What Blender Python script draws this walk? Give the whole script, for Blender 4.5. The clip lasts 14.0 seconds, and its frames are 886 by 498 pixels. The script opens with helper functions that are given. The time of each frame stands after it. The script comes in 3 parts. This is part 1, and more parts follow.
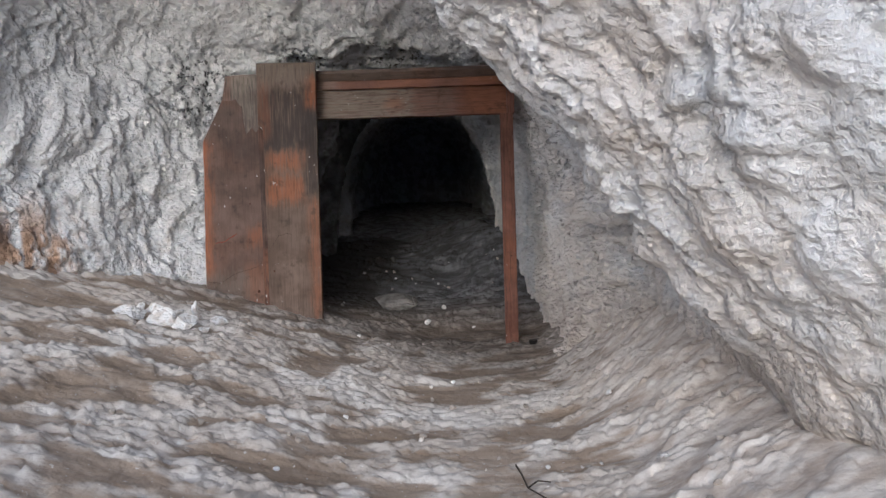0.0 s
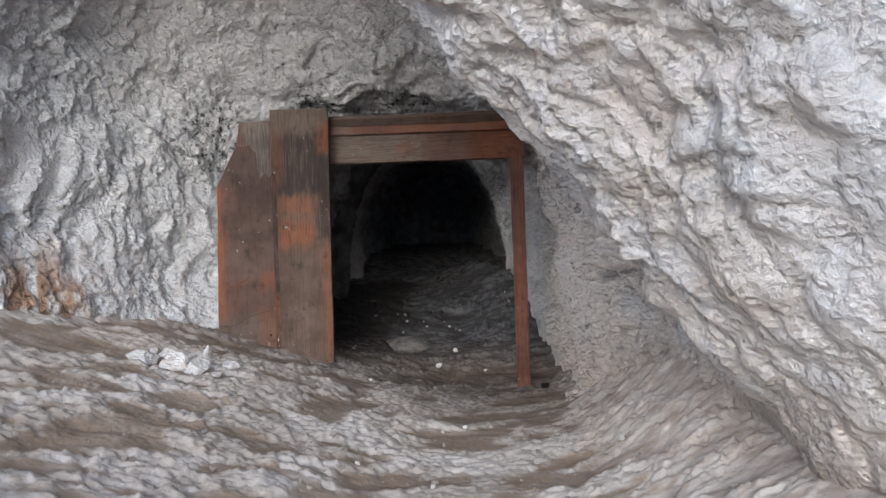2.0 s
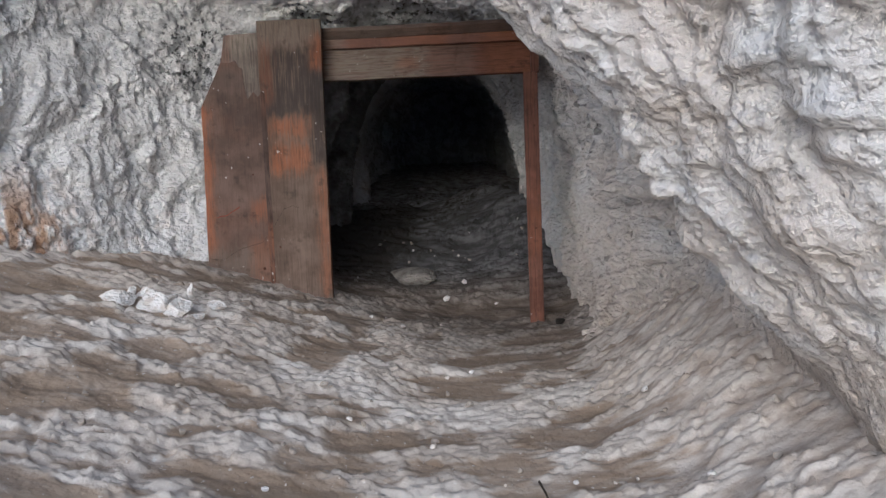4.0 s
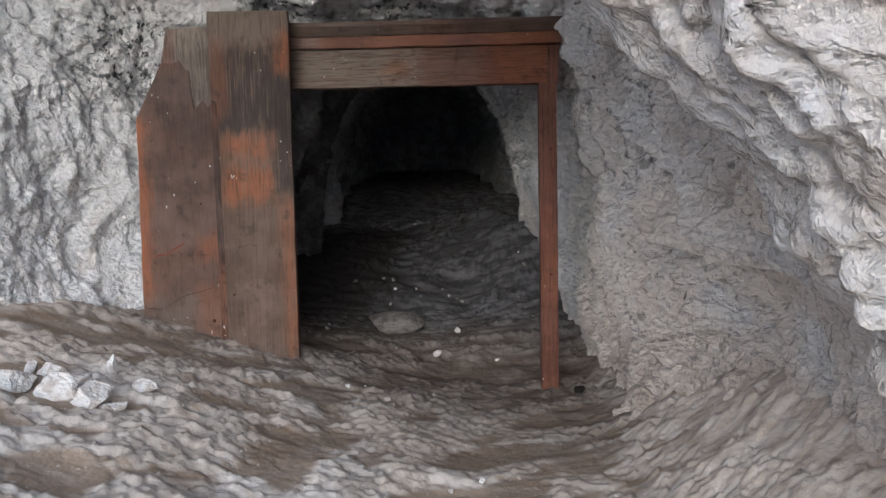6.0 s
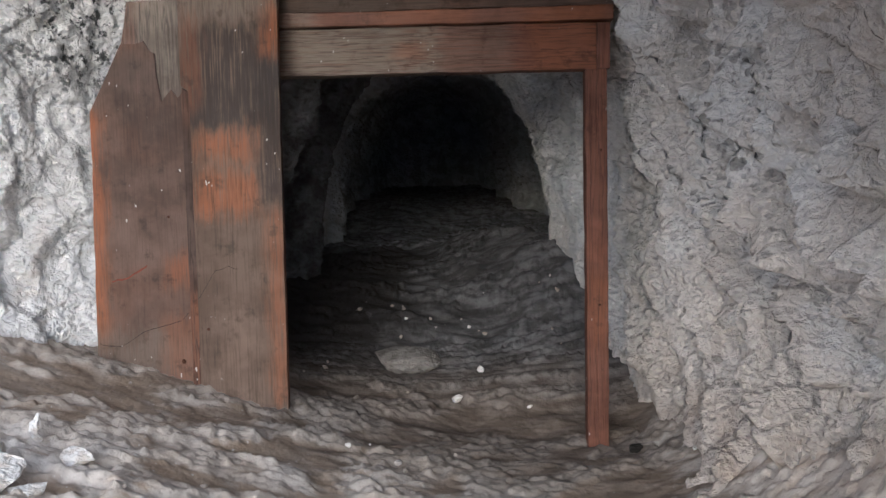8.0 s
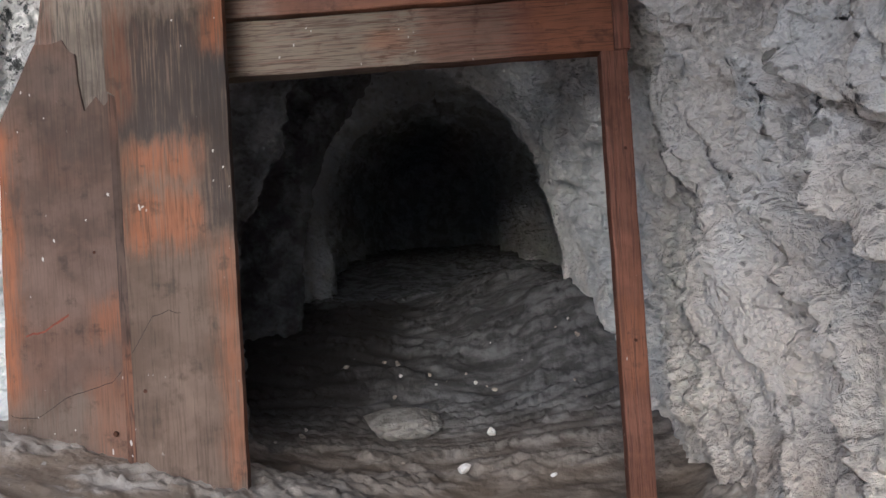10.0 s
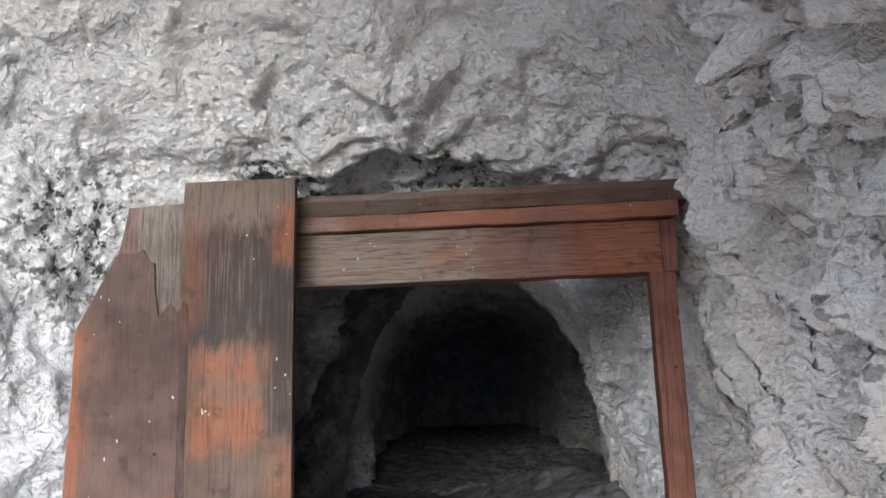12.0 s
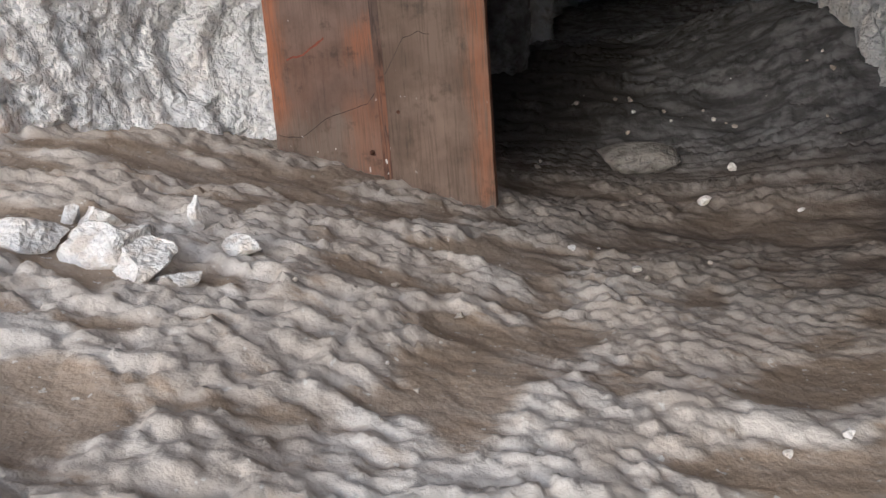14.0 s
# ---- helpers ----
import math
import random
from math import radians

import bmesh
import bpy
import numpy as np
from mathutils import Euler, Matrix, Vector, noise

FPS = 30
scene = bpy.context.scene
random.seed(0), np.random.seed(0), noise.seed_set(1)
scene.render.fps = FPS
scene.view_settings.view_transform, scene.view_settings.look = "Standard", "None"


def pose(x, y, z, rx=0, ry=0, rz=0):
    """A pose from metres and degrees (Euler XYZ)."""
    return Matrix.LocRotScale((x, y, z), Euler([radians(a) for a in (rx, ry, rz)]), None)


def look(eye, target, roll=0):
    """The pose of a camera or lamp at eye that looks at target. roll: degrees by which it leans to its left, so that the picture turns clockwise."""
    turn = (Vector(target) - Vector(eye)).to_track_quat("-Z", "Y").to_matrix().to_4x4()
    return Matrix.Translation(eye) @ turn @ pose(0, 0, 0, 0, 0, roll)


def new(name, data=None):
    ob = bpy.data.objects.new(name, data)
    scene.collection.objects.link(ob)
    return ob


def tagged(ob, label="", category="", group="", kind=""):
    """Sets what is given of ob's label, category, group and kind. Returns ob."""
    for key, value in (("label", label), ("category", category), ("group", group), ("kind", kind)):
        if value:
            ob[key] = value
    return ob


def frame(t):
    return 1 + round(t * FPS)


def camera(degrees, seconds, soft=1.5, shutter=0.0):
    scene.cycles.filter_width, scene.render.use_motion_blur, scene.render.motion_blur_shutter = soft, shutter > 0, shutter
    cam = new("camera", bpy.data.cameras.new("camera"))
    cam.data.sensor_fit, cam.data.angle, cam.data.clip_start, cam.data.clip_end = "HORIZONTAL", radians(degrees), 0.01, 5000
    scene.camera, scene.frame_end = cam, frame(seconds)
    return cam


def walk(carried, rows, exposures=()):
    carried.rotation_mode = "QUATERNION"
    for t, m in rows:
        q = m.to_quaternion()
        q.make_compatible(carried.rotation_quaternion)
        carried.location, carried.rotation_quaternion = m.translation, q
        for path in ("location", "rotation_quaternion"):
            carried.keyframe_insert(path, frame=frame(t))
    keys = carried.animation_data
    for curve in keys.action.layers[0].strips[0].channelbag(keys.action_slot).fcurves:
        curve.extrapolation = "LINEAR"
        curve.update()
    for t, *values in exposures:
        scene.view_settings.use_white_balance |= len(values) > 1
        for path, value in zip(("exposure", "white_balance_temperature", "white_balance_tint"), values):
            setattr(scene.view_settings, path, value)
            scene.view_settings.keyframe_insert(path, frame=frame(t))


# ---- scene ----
cam = camera(55.9, 14.0)
PATH = [
    (0, (0.176, 0.141, 0.926), (0.107, 2.138, 0.846), -1.7),
    (0.5, (0.178, 0.138, 0.927), (0.111, 2.136, 0.86), -1.7),
    (1, (0.192, 0.134, 0.946), (0.118, 2.133, 0.907), -1.8),
    (1.5, (0.188, 0.124, 0.952), (0.11, 2.122, 0.943), -2.0),
    (2, (0.175, 0.12, 0.952), (0.083, 2.118, 0.968), -1.9),
    (2.5, (0.129, 0.176, 0.888), (0.027, 2.171, 0.796), -1.6),
    (2.7, (0.105, 0.213, 0.857), (0.014, 2.205, 0.698), -1.6),
    (4.8, (0.279, 1.028, 1.107), (0.085, 3.008, 0.904), -1.7),
    (5, (0.202, 1.153, 1.118), (-0.002, 3.128, 0.88), -1.0),
    (5.5, (0.04, 1.418, 1.184), (0.003, 3.406, 0.976), -0.6),
    (6, (0.005, 1.677, 1.206), (-0.052, 3.667, 1.015), -1.3),
    (6.5, (0.072, 1.959, 1.217), (-0.123, 3.942, 1.039), -0.8),
    (7, (0.145, 2.124, 1.229), (-0.057, 4.106, 1.056), -0.5),
    (7.5, (0.028, 2.328, 1.243), (-0.129, 4.313, 1.05), -0.6),
    (7.7, (-0.097, 2.401, 1.213), (-0.187, 4.391, 1.038), -0.6),
    (10, (-0.083, 3.231, 0.933), (-0.16, 5.229, 0.968), -3.7),
    (10.5, (-0.115, 3.173, 0.994), (-0.244, 5.158, 1.197), -2.8),
    (11, (-0.13, 3.15, 1.036), (-0.276, 5.121, 1.338), -2.2),
    (11.5, (-0.13, 3.132, 1.063), (-0.26, 5.096, 1.419), -1.8),
    (12, (-0.143, 3.112, 1.096), (-0.28, 5.061, 1.524), -1.8),
    (12.5, (-0.139, 3.132, 1.068), (-0.332, 5.1, 1.369), -1.9),
    (13, (-0.166, 3.165, 1.004), (-0.436, 5.143, 1.122), -2.8),
    (13.5, (-0.149, 3.166, 0.9), (-0.594, 5.111, 0.756), -3.0),
    (14, (-0.273, 3.206, 0.802), (-0.823, 5.067, 0.316), -4.6),
]
EXPOSURES = [(0.0, -0.12, 4860, 10), (2.5, -0.12, 4860, 10), (5.0, -0.22, 4880, 10), (7.5, 0.12, 4880, 10), (10.0, 0.36, 4830, 10), (11.0, 0.76, 4790, 10), (12.5, 0.70, 4770, 10), (13.5, 0.36, 4970, 10), (14.0, 0.12, 5100, 10)]
walk(cam, [(t, look(eye, target, roll)) for t, eye, target, roll in PATH], EXPOSURES)

# ---- world and sun: soft daylight that enters by the cave's mouth behind the walk ----
world = bpy.data.worlds.new("sky")
scene.world = world
world.use_nodes = True
wn = world.node_tree
sky = wn.nodes.new("ShaderNodeTexSky")
sky.sky_type = "NISHITA"
sky.sun_disc = False
sky.sun_elevation = radians(11.2)
sky.sun_rotation = radians(188.5)
sky.dust_density = 6.0
sky.air_density = 0.6
sky.ozone_density = 0.5
wn.links.new(sky.outputs["Color"], wn.nodes["Background"].inputs["Color"])
wn.nodes["Background"].inputs["Strength"].default_value = 0.15
sun_data = bpy.data.lights.new("sun", "SUN")
sun_data.energy = 1.9
sun_data.angle = radians(84)
sun_data.color = (1.0, 0.97, 0.93)
sun = new("sun", sun_data)
sun.matrix_world = look((-1.5, -10.0, 2.0), (0.0, 0.0, 0.0))


# ---- materials ----
def nodes_of(name):
    m = bpy.data.materials.new(name)
    m.use_nodes = True
    return m, m.node_tree.nodes, m.node_tree.links, m.node_tree.nodes["Principled BSDF"]


class Web:
    """Short ways to add and join shader nodes."""

    def __init__(self, name, rough=0.9):
        self.mat, self.n, self.l, self.bsdf = nodes_of(name)
        self.bsdf.inputs["Roughness"].default_value = rough
        self.bsdf.inputs["Specular IOR Level"].default_value = 0.25
        self.pos = self.n.new("ShaderNodeNewGeometry").outputs["Position"]

    def put(self, sock, value):
        if isinstance(value, (int, float)):
            sock.default_value = value
        elif isinstance(value, tuple):
            sock.default_value = value if len(value) == len(sock.default_value) else (*value, 1.0)
        else:
            self.l.new(value, sock)

    def place(self, loc=(0, 0, 0), rot=(0, 0, 0), scale=(1, 1, 1), vector=None):
        m = self.n.new("ShaderNodeMapping")
        self.put(m.inputs["Vector"], vector or self.pos)
        m.inputs["Location"].default_value = loc
        m.inputs["Rotation"].default_value = tuple(radians(a) for a in rot)
        m.inputs["Scale"].default_value = scale
        return m.outputs["Vector"]

    def noise(self, scale, detail=4.0, rough=0.55, vector=None, distortion=0.0):
        x = self.n.new("ShaderNodeTexNoise")
        self.put(x.inputs["Vector"], vector or self.pos)
        x.inputs["Scale"].default_value = scale
        x.inputs["Detail"].default_value = detail
        x.inputs["Roughness"].default_value = rough
        x.inputs["Distortion"].default_value = distortion
        return x.outputs["Fac"]

    def cells(self, scale, vector=None, feature="F1"):
        x = self.n.new("ShaderNodeTexVoronoi")
        x.feature = feature
        self.put(x.inputs["Vector"], vector or self.pos)
        x.inputs["Scale"].default_value = scale
        return x.outputs["Distance"]

    def ramp(self, value, lo, hi, a=0.0, b=1.0):
        x = self.n.new("ShaderNodeMapRange")
        x.interpolation_type = "SMOOTHSTEP"
        for key, v in zip(("Value", "From Min", "From Max", "To Min", "To Max"), (value, lo, hi, a, b)):
            self.put(x.inputs[key], v)
        return x.outputs["Result"]

    def math(self, op, a, b=0.0):
        x = self.n.new("ShaderNodeMath")
        x.operation = op
        self.put(x.inputs[0], a)
        self.put(x.inputs[1], b)
        return x.outputs["Value"]

    def mix(self, fac, a, b):
        x = self.n.new("ShaderNodeMix")
        x.data_type = "RGBA"
        self.put(x.inputs["Factor"], fac)
        self.put(x.inputs["A"], a)
        self.put(x.inputs["B"], b)
        return next(o for o in x.outputs if o.type == "RGBA")

    def near(self, centre, radius, soft=0.5):
        """1 at a place of the rock or wood, 0 past the radius."""
        x = self.n.new("ShaderNodeVectorMath")
        x.operation = "DISTANCE"
        self.put(x.inputs[0], self.pos)
        x.inputs[1].default_value = centre
        return self.ramp(x.outputs["Value"], radius * (1 - soft), radius, 1.0, 0.0)

    def axis(self, i):
        x = self.n.new("ShaderNodeSeparateXYZ")
        self.l.new(self.pos, x.inputs["Vector"])
        return x.outputs[i]

    def done(self, colour, height=None, strength=0.5, distance=0.01, rough=None):
        self.put(self.bsdf.inputs["Base Color"], colour)
        if rough is not None:
            self.put(self.bsdf.inputs["Roughness"], rough)
        if height is not None:
            b = self.n.new("ShaderNodeBump")
            b.inputs["Strength"].default_value = strength
            b.inputs["Distance"].default_value = distance
            self.put(b.inputs["Height"], height)
            self.l.new(b.outputs["Normal"], self.bsdf.inputs["Normal"])
        return self.mat


def rock_material():
    w = Web("limestone", 0.92)
    big = w.noise(1.6, 3.0)
    mid = w.noise(7.0, 5.0, 0.6)
    fine = w.noise(60.0, 5.0, 0.65)
    streak = w.noise(5.0, 4.0, 0.6, w.place(scale=(1.6, 1.6, 0.35)))
    col = w.mix(w.ramp(big, 0.40, 0.62), (0.77, 0.76, 0.745), (0.75, 0.69, 0.63))
    col = w.mix(w.ramp(mid, 0.45, 0.72, 0.0, 0.75), col, (0.84, 0.83, 0.82))
    col = w.mix(w.ramp(streak, 0.52, 0.70, 0.0, 0.42), col, (0.58, 0.51, 0.44))
    col = w.mix(w.ramp(w.noise(2.3, 4.0), 0.60, 0.74, 0.0, 0.25), col, (0.55, 0.58, 0.50))
    col = w.mix(w.ramp(fine, 0.52, 0.78, 0.0, 0.35), col, (0.52, 0.48, 0.44))
    white = w.math("MULTIPLY", w.ramp(w.axis(0), -1.6, 0.4, 1.0, 0.0), w.ramp(mid, 0.30, 0.52))
    col = w.mix(w.math("MULTIPLY", white, 0.8), col, (0.86, 0.86, 0.855))
    # near-white rock round the door, lightened in colour where too little light arrives
    door_lift = w.math("MULTIPLY", w.ramp(w.axis(1), 4.2, 5.0), w.ramp(w.axis(2), 0.55, 1.2))
    door_lift = w.math("MULTIPLY", door_lift, w.ramp(w.noise(3.1, 4.0, 0.6), 0.36, 0.52, 0.35, 0.85))
    col = w.mix(door_lift, col, (0.87, 0.85, 0.82))
    crack = w.ramp(w.math("ABSOLUTE", w.math("SUBTRACT", w.noise(6.0, 5.0, 0.65, w.place(scale=(1, 1, 0.7)), 0.4), 0.5)), 0.0, 0.012, 0.2, 0.0)
    crack = w.math("MULTIPLY", crack, w.ramp(w.noise(1.9, 3.0), 0.42, 0.60))
    col = w.mix(crack, col, (0.16, 0.135, 0.11))
    beige = w.math("MULTIPLY", w.ramp(w.axis(0), 0.25, 0.9), w.ramp(w.axis(1), 2.0, 3.0))
    beige = w.math("MULTIPLY", beige, w.ramp(w.axis(1), 6.6, 7.2, 1.0, 0.0))
    beige = w.math("MULTIPLY", beige, w.ramp(w.noise(3.5, 4.0), 0.36, 0.56))
    col = w.mix(w.math("MULTIPLY", beige, 0.55), col, (0.74, 0.655, 0.565))
    # dark holes drawn as near-black spots in the wall's colour
    hole_spots = w.math("MAXIMUM", w.near((0.82, 5.40, 1.38), 0.36), w.near((0.65, 5.3, 1.95), 0.40))
    hole_spots = w.math("MULTIPLY", hole_spots, w.ramp(w.noise(19.0, 2.0, 0.5), 0.56, 0.61))
    col = w.mix(w.math("MULTIPLY", hole_spots, 0.6), col, (0.10, 0.085, 0.06))
    # rusty seepage low on one wall
    rust = w.math("MULTIPLY", w.near((-2.45, 5.10, 0.65), 0.66, 0.6), w.ramp(streak, 0.40, 0.56))
    col = w.mix(w.math("MULTIPLY", rust, 0.85), col, (0.42, 0.24, 0.12))
    rust2 = w.math("MULTIPLY", w.near((1.12, 4.1, 0.10), 0.38, 0.7), w.ramp(mid, 0.45, 0.6))
    col = w.mix(w.math("MULTIPLY", rust2, 0.6), col, (0.42, 0.27, 0.14))
    # black lichen in pits beside the door; above it, shade painted in hollows
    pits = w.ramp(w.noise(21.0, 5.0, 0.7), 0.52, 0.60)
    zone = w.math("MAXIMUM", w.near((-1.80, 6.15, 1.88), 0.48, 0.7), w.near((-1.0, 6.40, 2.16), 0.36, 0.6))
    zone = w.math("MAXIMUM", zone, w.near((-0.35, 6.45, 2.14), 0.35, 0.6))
    lichen_shade = w.math("MULTIPLY", pits, zone)
    col = w.mix(w.math("MULTIPLY", lichen_shade, 0.93), col, (0.035, 0.037, 0.033))
    moss = w.math("MULTIPLY", w.ramp(w.noise(9.0, 4.0), 0.50, 0.66), w.near((-0.6, 6.4, 2.12), 0.5, 0.7))
    col = w.mix(w.math("MULTIPLY", moss, 0.6), col, (0.12, 0.14, 0.08))
    spots = w.math("MULTIPLY", w.ramp(w.noise(13.0, 2.0), 0.66, 0.70), w.ramp(w.noise(2.1, 2.0), 0.48, 0.58))
    col = w.mix(w.math("MULTIPLY", spots, 0.5), col, (0.10, 0.085, 0.065))
    # dried mud where the floor runs up the rock
    mud = w.ramp(w.math("ADD", w.axis(2), w.math("MULTIPLY", w.math("SUBTRACT", big, 0.5), 0.9)), 0.10, 0.55, 1.0, 0.0)
    mud = w.math("MULTIPLY", mud, w.ramp(w.axis(1), 6.4, 7.2, 0.85, 0.3))
    mud_col = w.mix(w.ramp(mid, 0.40, 0.62), (0.46, 0.39, 0.32), (0.60, 0.54, 0.48))
    col = w.mix(mud, col, mud_col)
    # greyer limestone deeper in the tunnel
    deep = w.ramp(w.math("ADD", w.axis(1), w.math("MULTIPLY", w.math("SUBTRACT", mid, 0.5), 1.6)), 8.6, 9.8, 0.0, 0.8)
    grey = w.mix(w.ramp(mid, 0.42, 0.60), (0.44, 0.438, 0.436), (0.76, 0.76, 0.76))
    col = w.mix(deep, col, grey)
    # near-black rock colour for the shade behind the door leaf
    leaf_shade = w.math("MULTIPLY", w.ramp(w.axis(1), 6.40, 6.75), w.ramp(w.axis(0), -0.65, -0.30, 0.92, 0.0))
    leaf_shade = w.math("MULTIPLY", leaf_shade, w.ramp(w.axis(1), 7.8, 9.2, 1.0, 0.0))
    col = w.mix(leaf_shade, col, w.mix(w.ramp(mid, 0.40, 0.64), (0.035, 0.034, 0.033), (0.17, 0.167, 0.164)))
    # right tunnel wall toned grey in its colour, for the weaker light there
    bare = w.math("MULTIPLY", w.ramp(w.axis(1), 6.35, 6.8, 0.0, 0.8), w.ramp(w.axis(0), -0.3, 0.1))
    bare = w.math("MULTIPLY", bare, w.ramp(streak, 0.34, 0.60, 1.0, 0.3))
    col = w.mix(bare, col, (0.52, 0.52, 0.525))
    chips = w.cells(26.0, w.place(scale=(1, 1, 1.5)))
    h = w.math("ADD", w.math("MULTIPLY", fine, 0.38), w.math("MULTIPLY", chips, 0.45))
    h = w.math("ADD", h, w.math("MULTIPLY", w.noise(150.0, 3.0), 0.12))
    h = w.math("ADD", h, w.math("MULTIPLY", w.noise(22.0, 4.0, 0.6, w.place(scale=(0.5, 1, 0.5)), 0.6), 1.3))
    h = w.math("ADD", h, w.math("MULTIPLY", mid, 1.0))
    h = w.math("SUBTRACT", h, w.math("MULTIPLY", crack, 0.5))
    return w.done(col, h, 1.0, 0.042)


def earth_material():
    w = Web("packed earth", 0.88)
    big = w.noise(2.2, 4.0)
    lay = w.noise(9.0, 5.0, 0.6, w.place(rot=(0, 0, 25), scale=(0.7, 1.8, 1)))
    fine = w.noise(75.0, 5.0, 0.65)
    # paler on the floor's crests, browner in its hollows
    crest = w.n.new("ShaderNodeAttribute")
    crest.attribute_name = "crest"
    crest_pale = w.ramp(w.math("ADD", crest.outputs["Fac"], w.math("MULTIPLY", w.math("SUBTRACT", lay, 0.5), 2.0)), 0.0, 1.0)
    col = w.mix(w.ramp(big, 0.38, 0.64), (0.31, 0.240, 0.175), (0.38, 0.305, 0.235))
    col = w.mix(crest_pale, col, w.mix(w.ramp(big, 0.42, 0.60), (0.52, 0.46, 0.395), (0.66, 0.61, 0.55)))
    col = w.mix(w.ramp(lay, 0.30, 0.44, 0.5, 0.0), col, (0.27, 0.19, 0.125))
    col = w.mix(w.ramp(fine, 0.58, 0.78, 0.0, 0.4), col, (0.66, 0.63, 0.59))
    col = w.mix(w.ramp(w.noise(40.0, 2.0), 0.68, 0.72, 0.0, 0.7), col, (0.70, 0.68, 0.64))
    # darker brown earth towards the door and beyond
    darker = w.ramp(w.math("ADD", w.math("ADD", w.axis(1), w.math("MULTIPLY", w.axis(0), 0.25)), w.math("MULTIPLY", w.math("SUBTRACT", big, 0.5), 1.4)), 4.7, 6.3, 0.0, 0.82)
    col = w.mix(darker, col, w.mix(w.ramp(lay, 0.4, 0.62), (0.085, 0.067, 0.053), (0.19, 0.158, 0.132)))
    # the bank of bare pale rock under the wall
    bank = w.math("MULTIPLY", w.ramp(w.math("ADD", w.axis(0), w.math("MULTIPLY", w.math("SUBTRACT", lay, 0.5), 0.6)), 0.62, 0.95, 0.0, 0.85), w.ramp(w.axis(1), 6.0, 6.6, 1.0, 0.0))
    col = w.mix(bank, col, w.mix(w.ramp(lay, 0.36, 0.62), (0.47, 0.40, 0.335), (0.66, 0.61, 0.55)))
    # bare grey stone past the door, its colour darkened for the tunnel's shade
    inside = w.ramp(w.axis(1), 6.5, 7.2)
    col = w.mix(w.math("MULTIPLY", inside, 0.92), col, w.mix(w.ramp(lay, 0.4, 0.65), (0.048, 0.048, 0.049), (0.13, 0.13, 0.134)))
    # the door leaf's shade on the tunnel floor, put into the colour
    floor_shade = w.math("MULTIPLY", w.ramp(w.math("ADD", w.axis(0), w.math("MULTIPLY", w.math("SUBTRACT", big, 0.5), 0.6)), -0.75, -0.30, 0.85, 0.0), inside)
    col = w.mix(floor_shade, col, (0.030, 0.026, 0.023))
    far = w.ramp(w.axis(1), 8.5, 9.2, 0.0, 0.9)
    col = w.mix(far, col, w.mix(w.ramp(lay, 0.4, 0.62), (0.17, 0.17, 0.17), (0.42, 0.42, 0.42)))
    h = w.math("ADD", w.math("MULTIPLY", fine, 0.5), w.math("MULTIPLY", w.noise(30.0, 4.0), 1.0))
    return w.done(col, h, 0.5, 0.014, w.ramp(crest_pale, 0.0, 1.0, 0.72, 0.92))


def ground_material():
    w = Web("dry hillside", 0.95)
    col = w.mix(w.ramp(w.noise(0.4, 5.0), 0.4, 0.6), (0.62, 0.60, 0.57), (0.50, 0.48, 0.42))
    col = w.mix(w.ramp(w.noise(3.0, 4.0), 0.5, 0.7, 0.0, 0.6), col, (0.60, 0.585, 0.56))
    return w.done(col, w.noise(8.0, 5.0), 0.6, 0.05)


def stone_material():
    w = Web("broken white limestone", 0.9)
    col = w.mix(w.ramp(w.noise(25.0, 4.0), 0.4, 0.7), (0.74, 0.72, 0.69), (0.56, 0.50, 0.44))
    return w.done(col, w.math("ADD", w.noise(70.0, 4.0), w.noise(22.0, 4.0)), 0.7, 0.014)


def brown_stone_material():
    w = Web("muddy stone", 0.9)
    col = w.mix(w.ramp(w.noise(20.0, 4.0), 0.4, 0.7), (0.40, 0.355, 0.305), (0.26, 0.22, 0.18))
    return w.done(col, w.noise(60.0, 4.0), 0.5, 0.008)


def damp_stone_material():
    w = Web("damp grey stone", 0.9)
    col = w.mix(w.ramp(w.noise(18.0, 4.0), 0.4, 0.7), (0.24, 0.225, 0.205), (0.15, 0.135, 0.12))
    return w.done(col, w.math("ADD", w.noise(60.0, 4.0), w.noise(16.0, 4.0)), 0.7, 0.016)


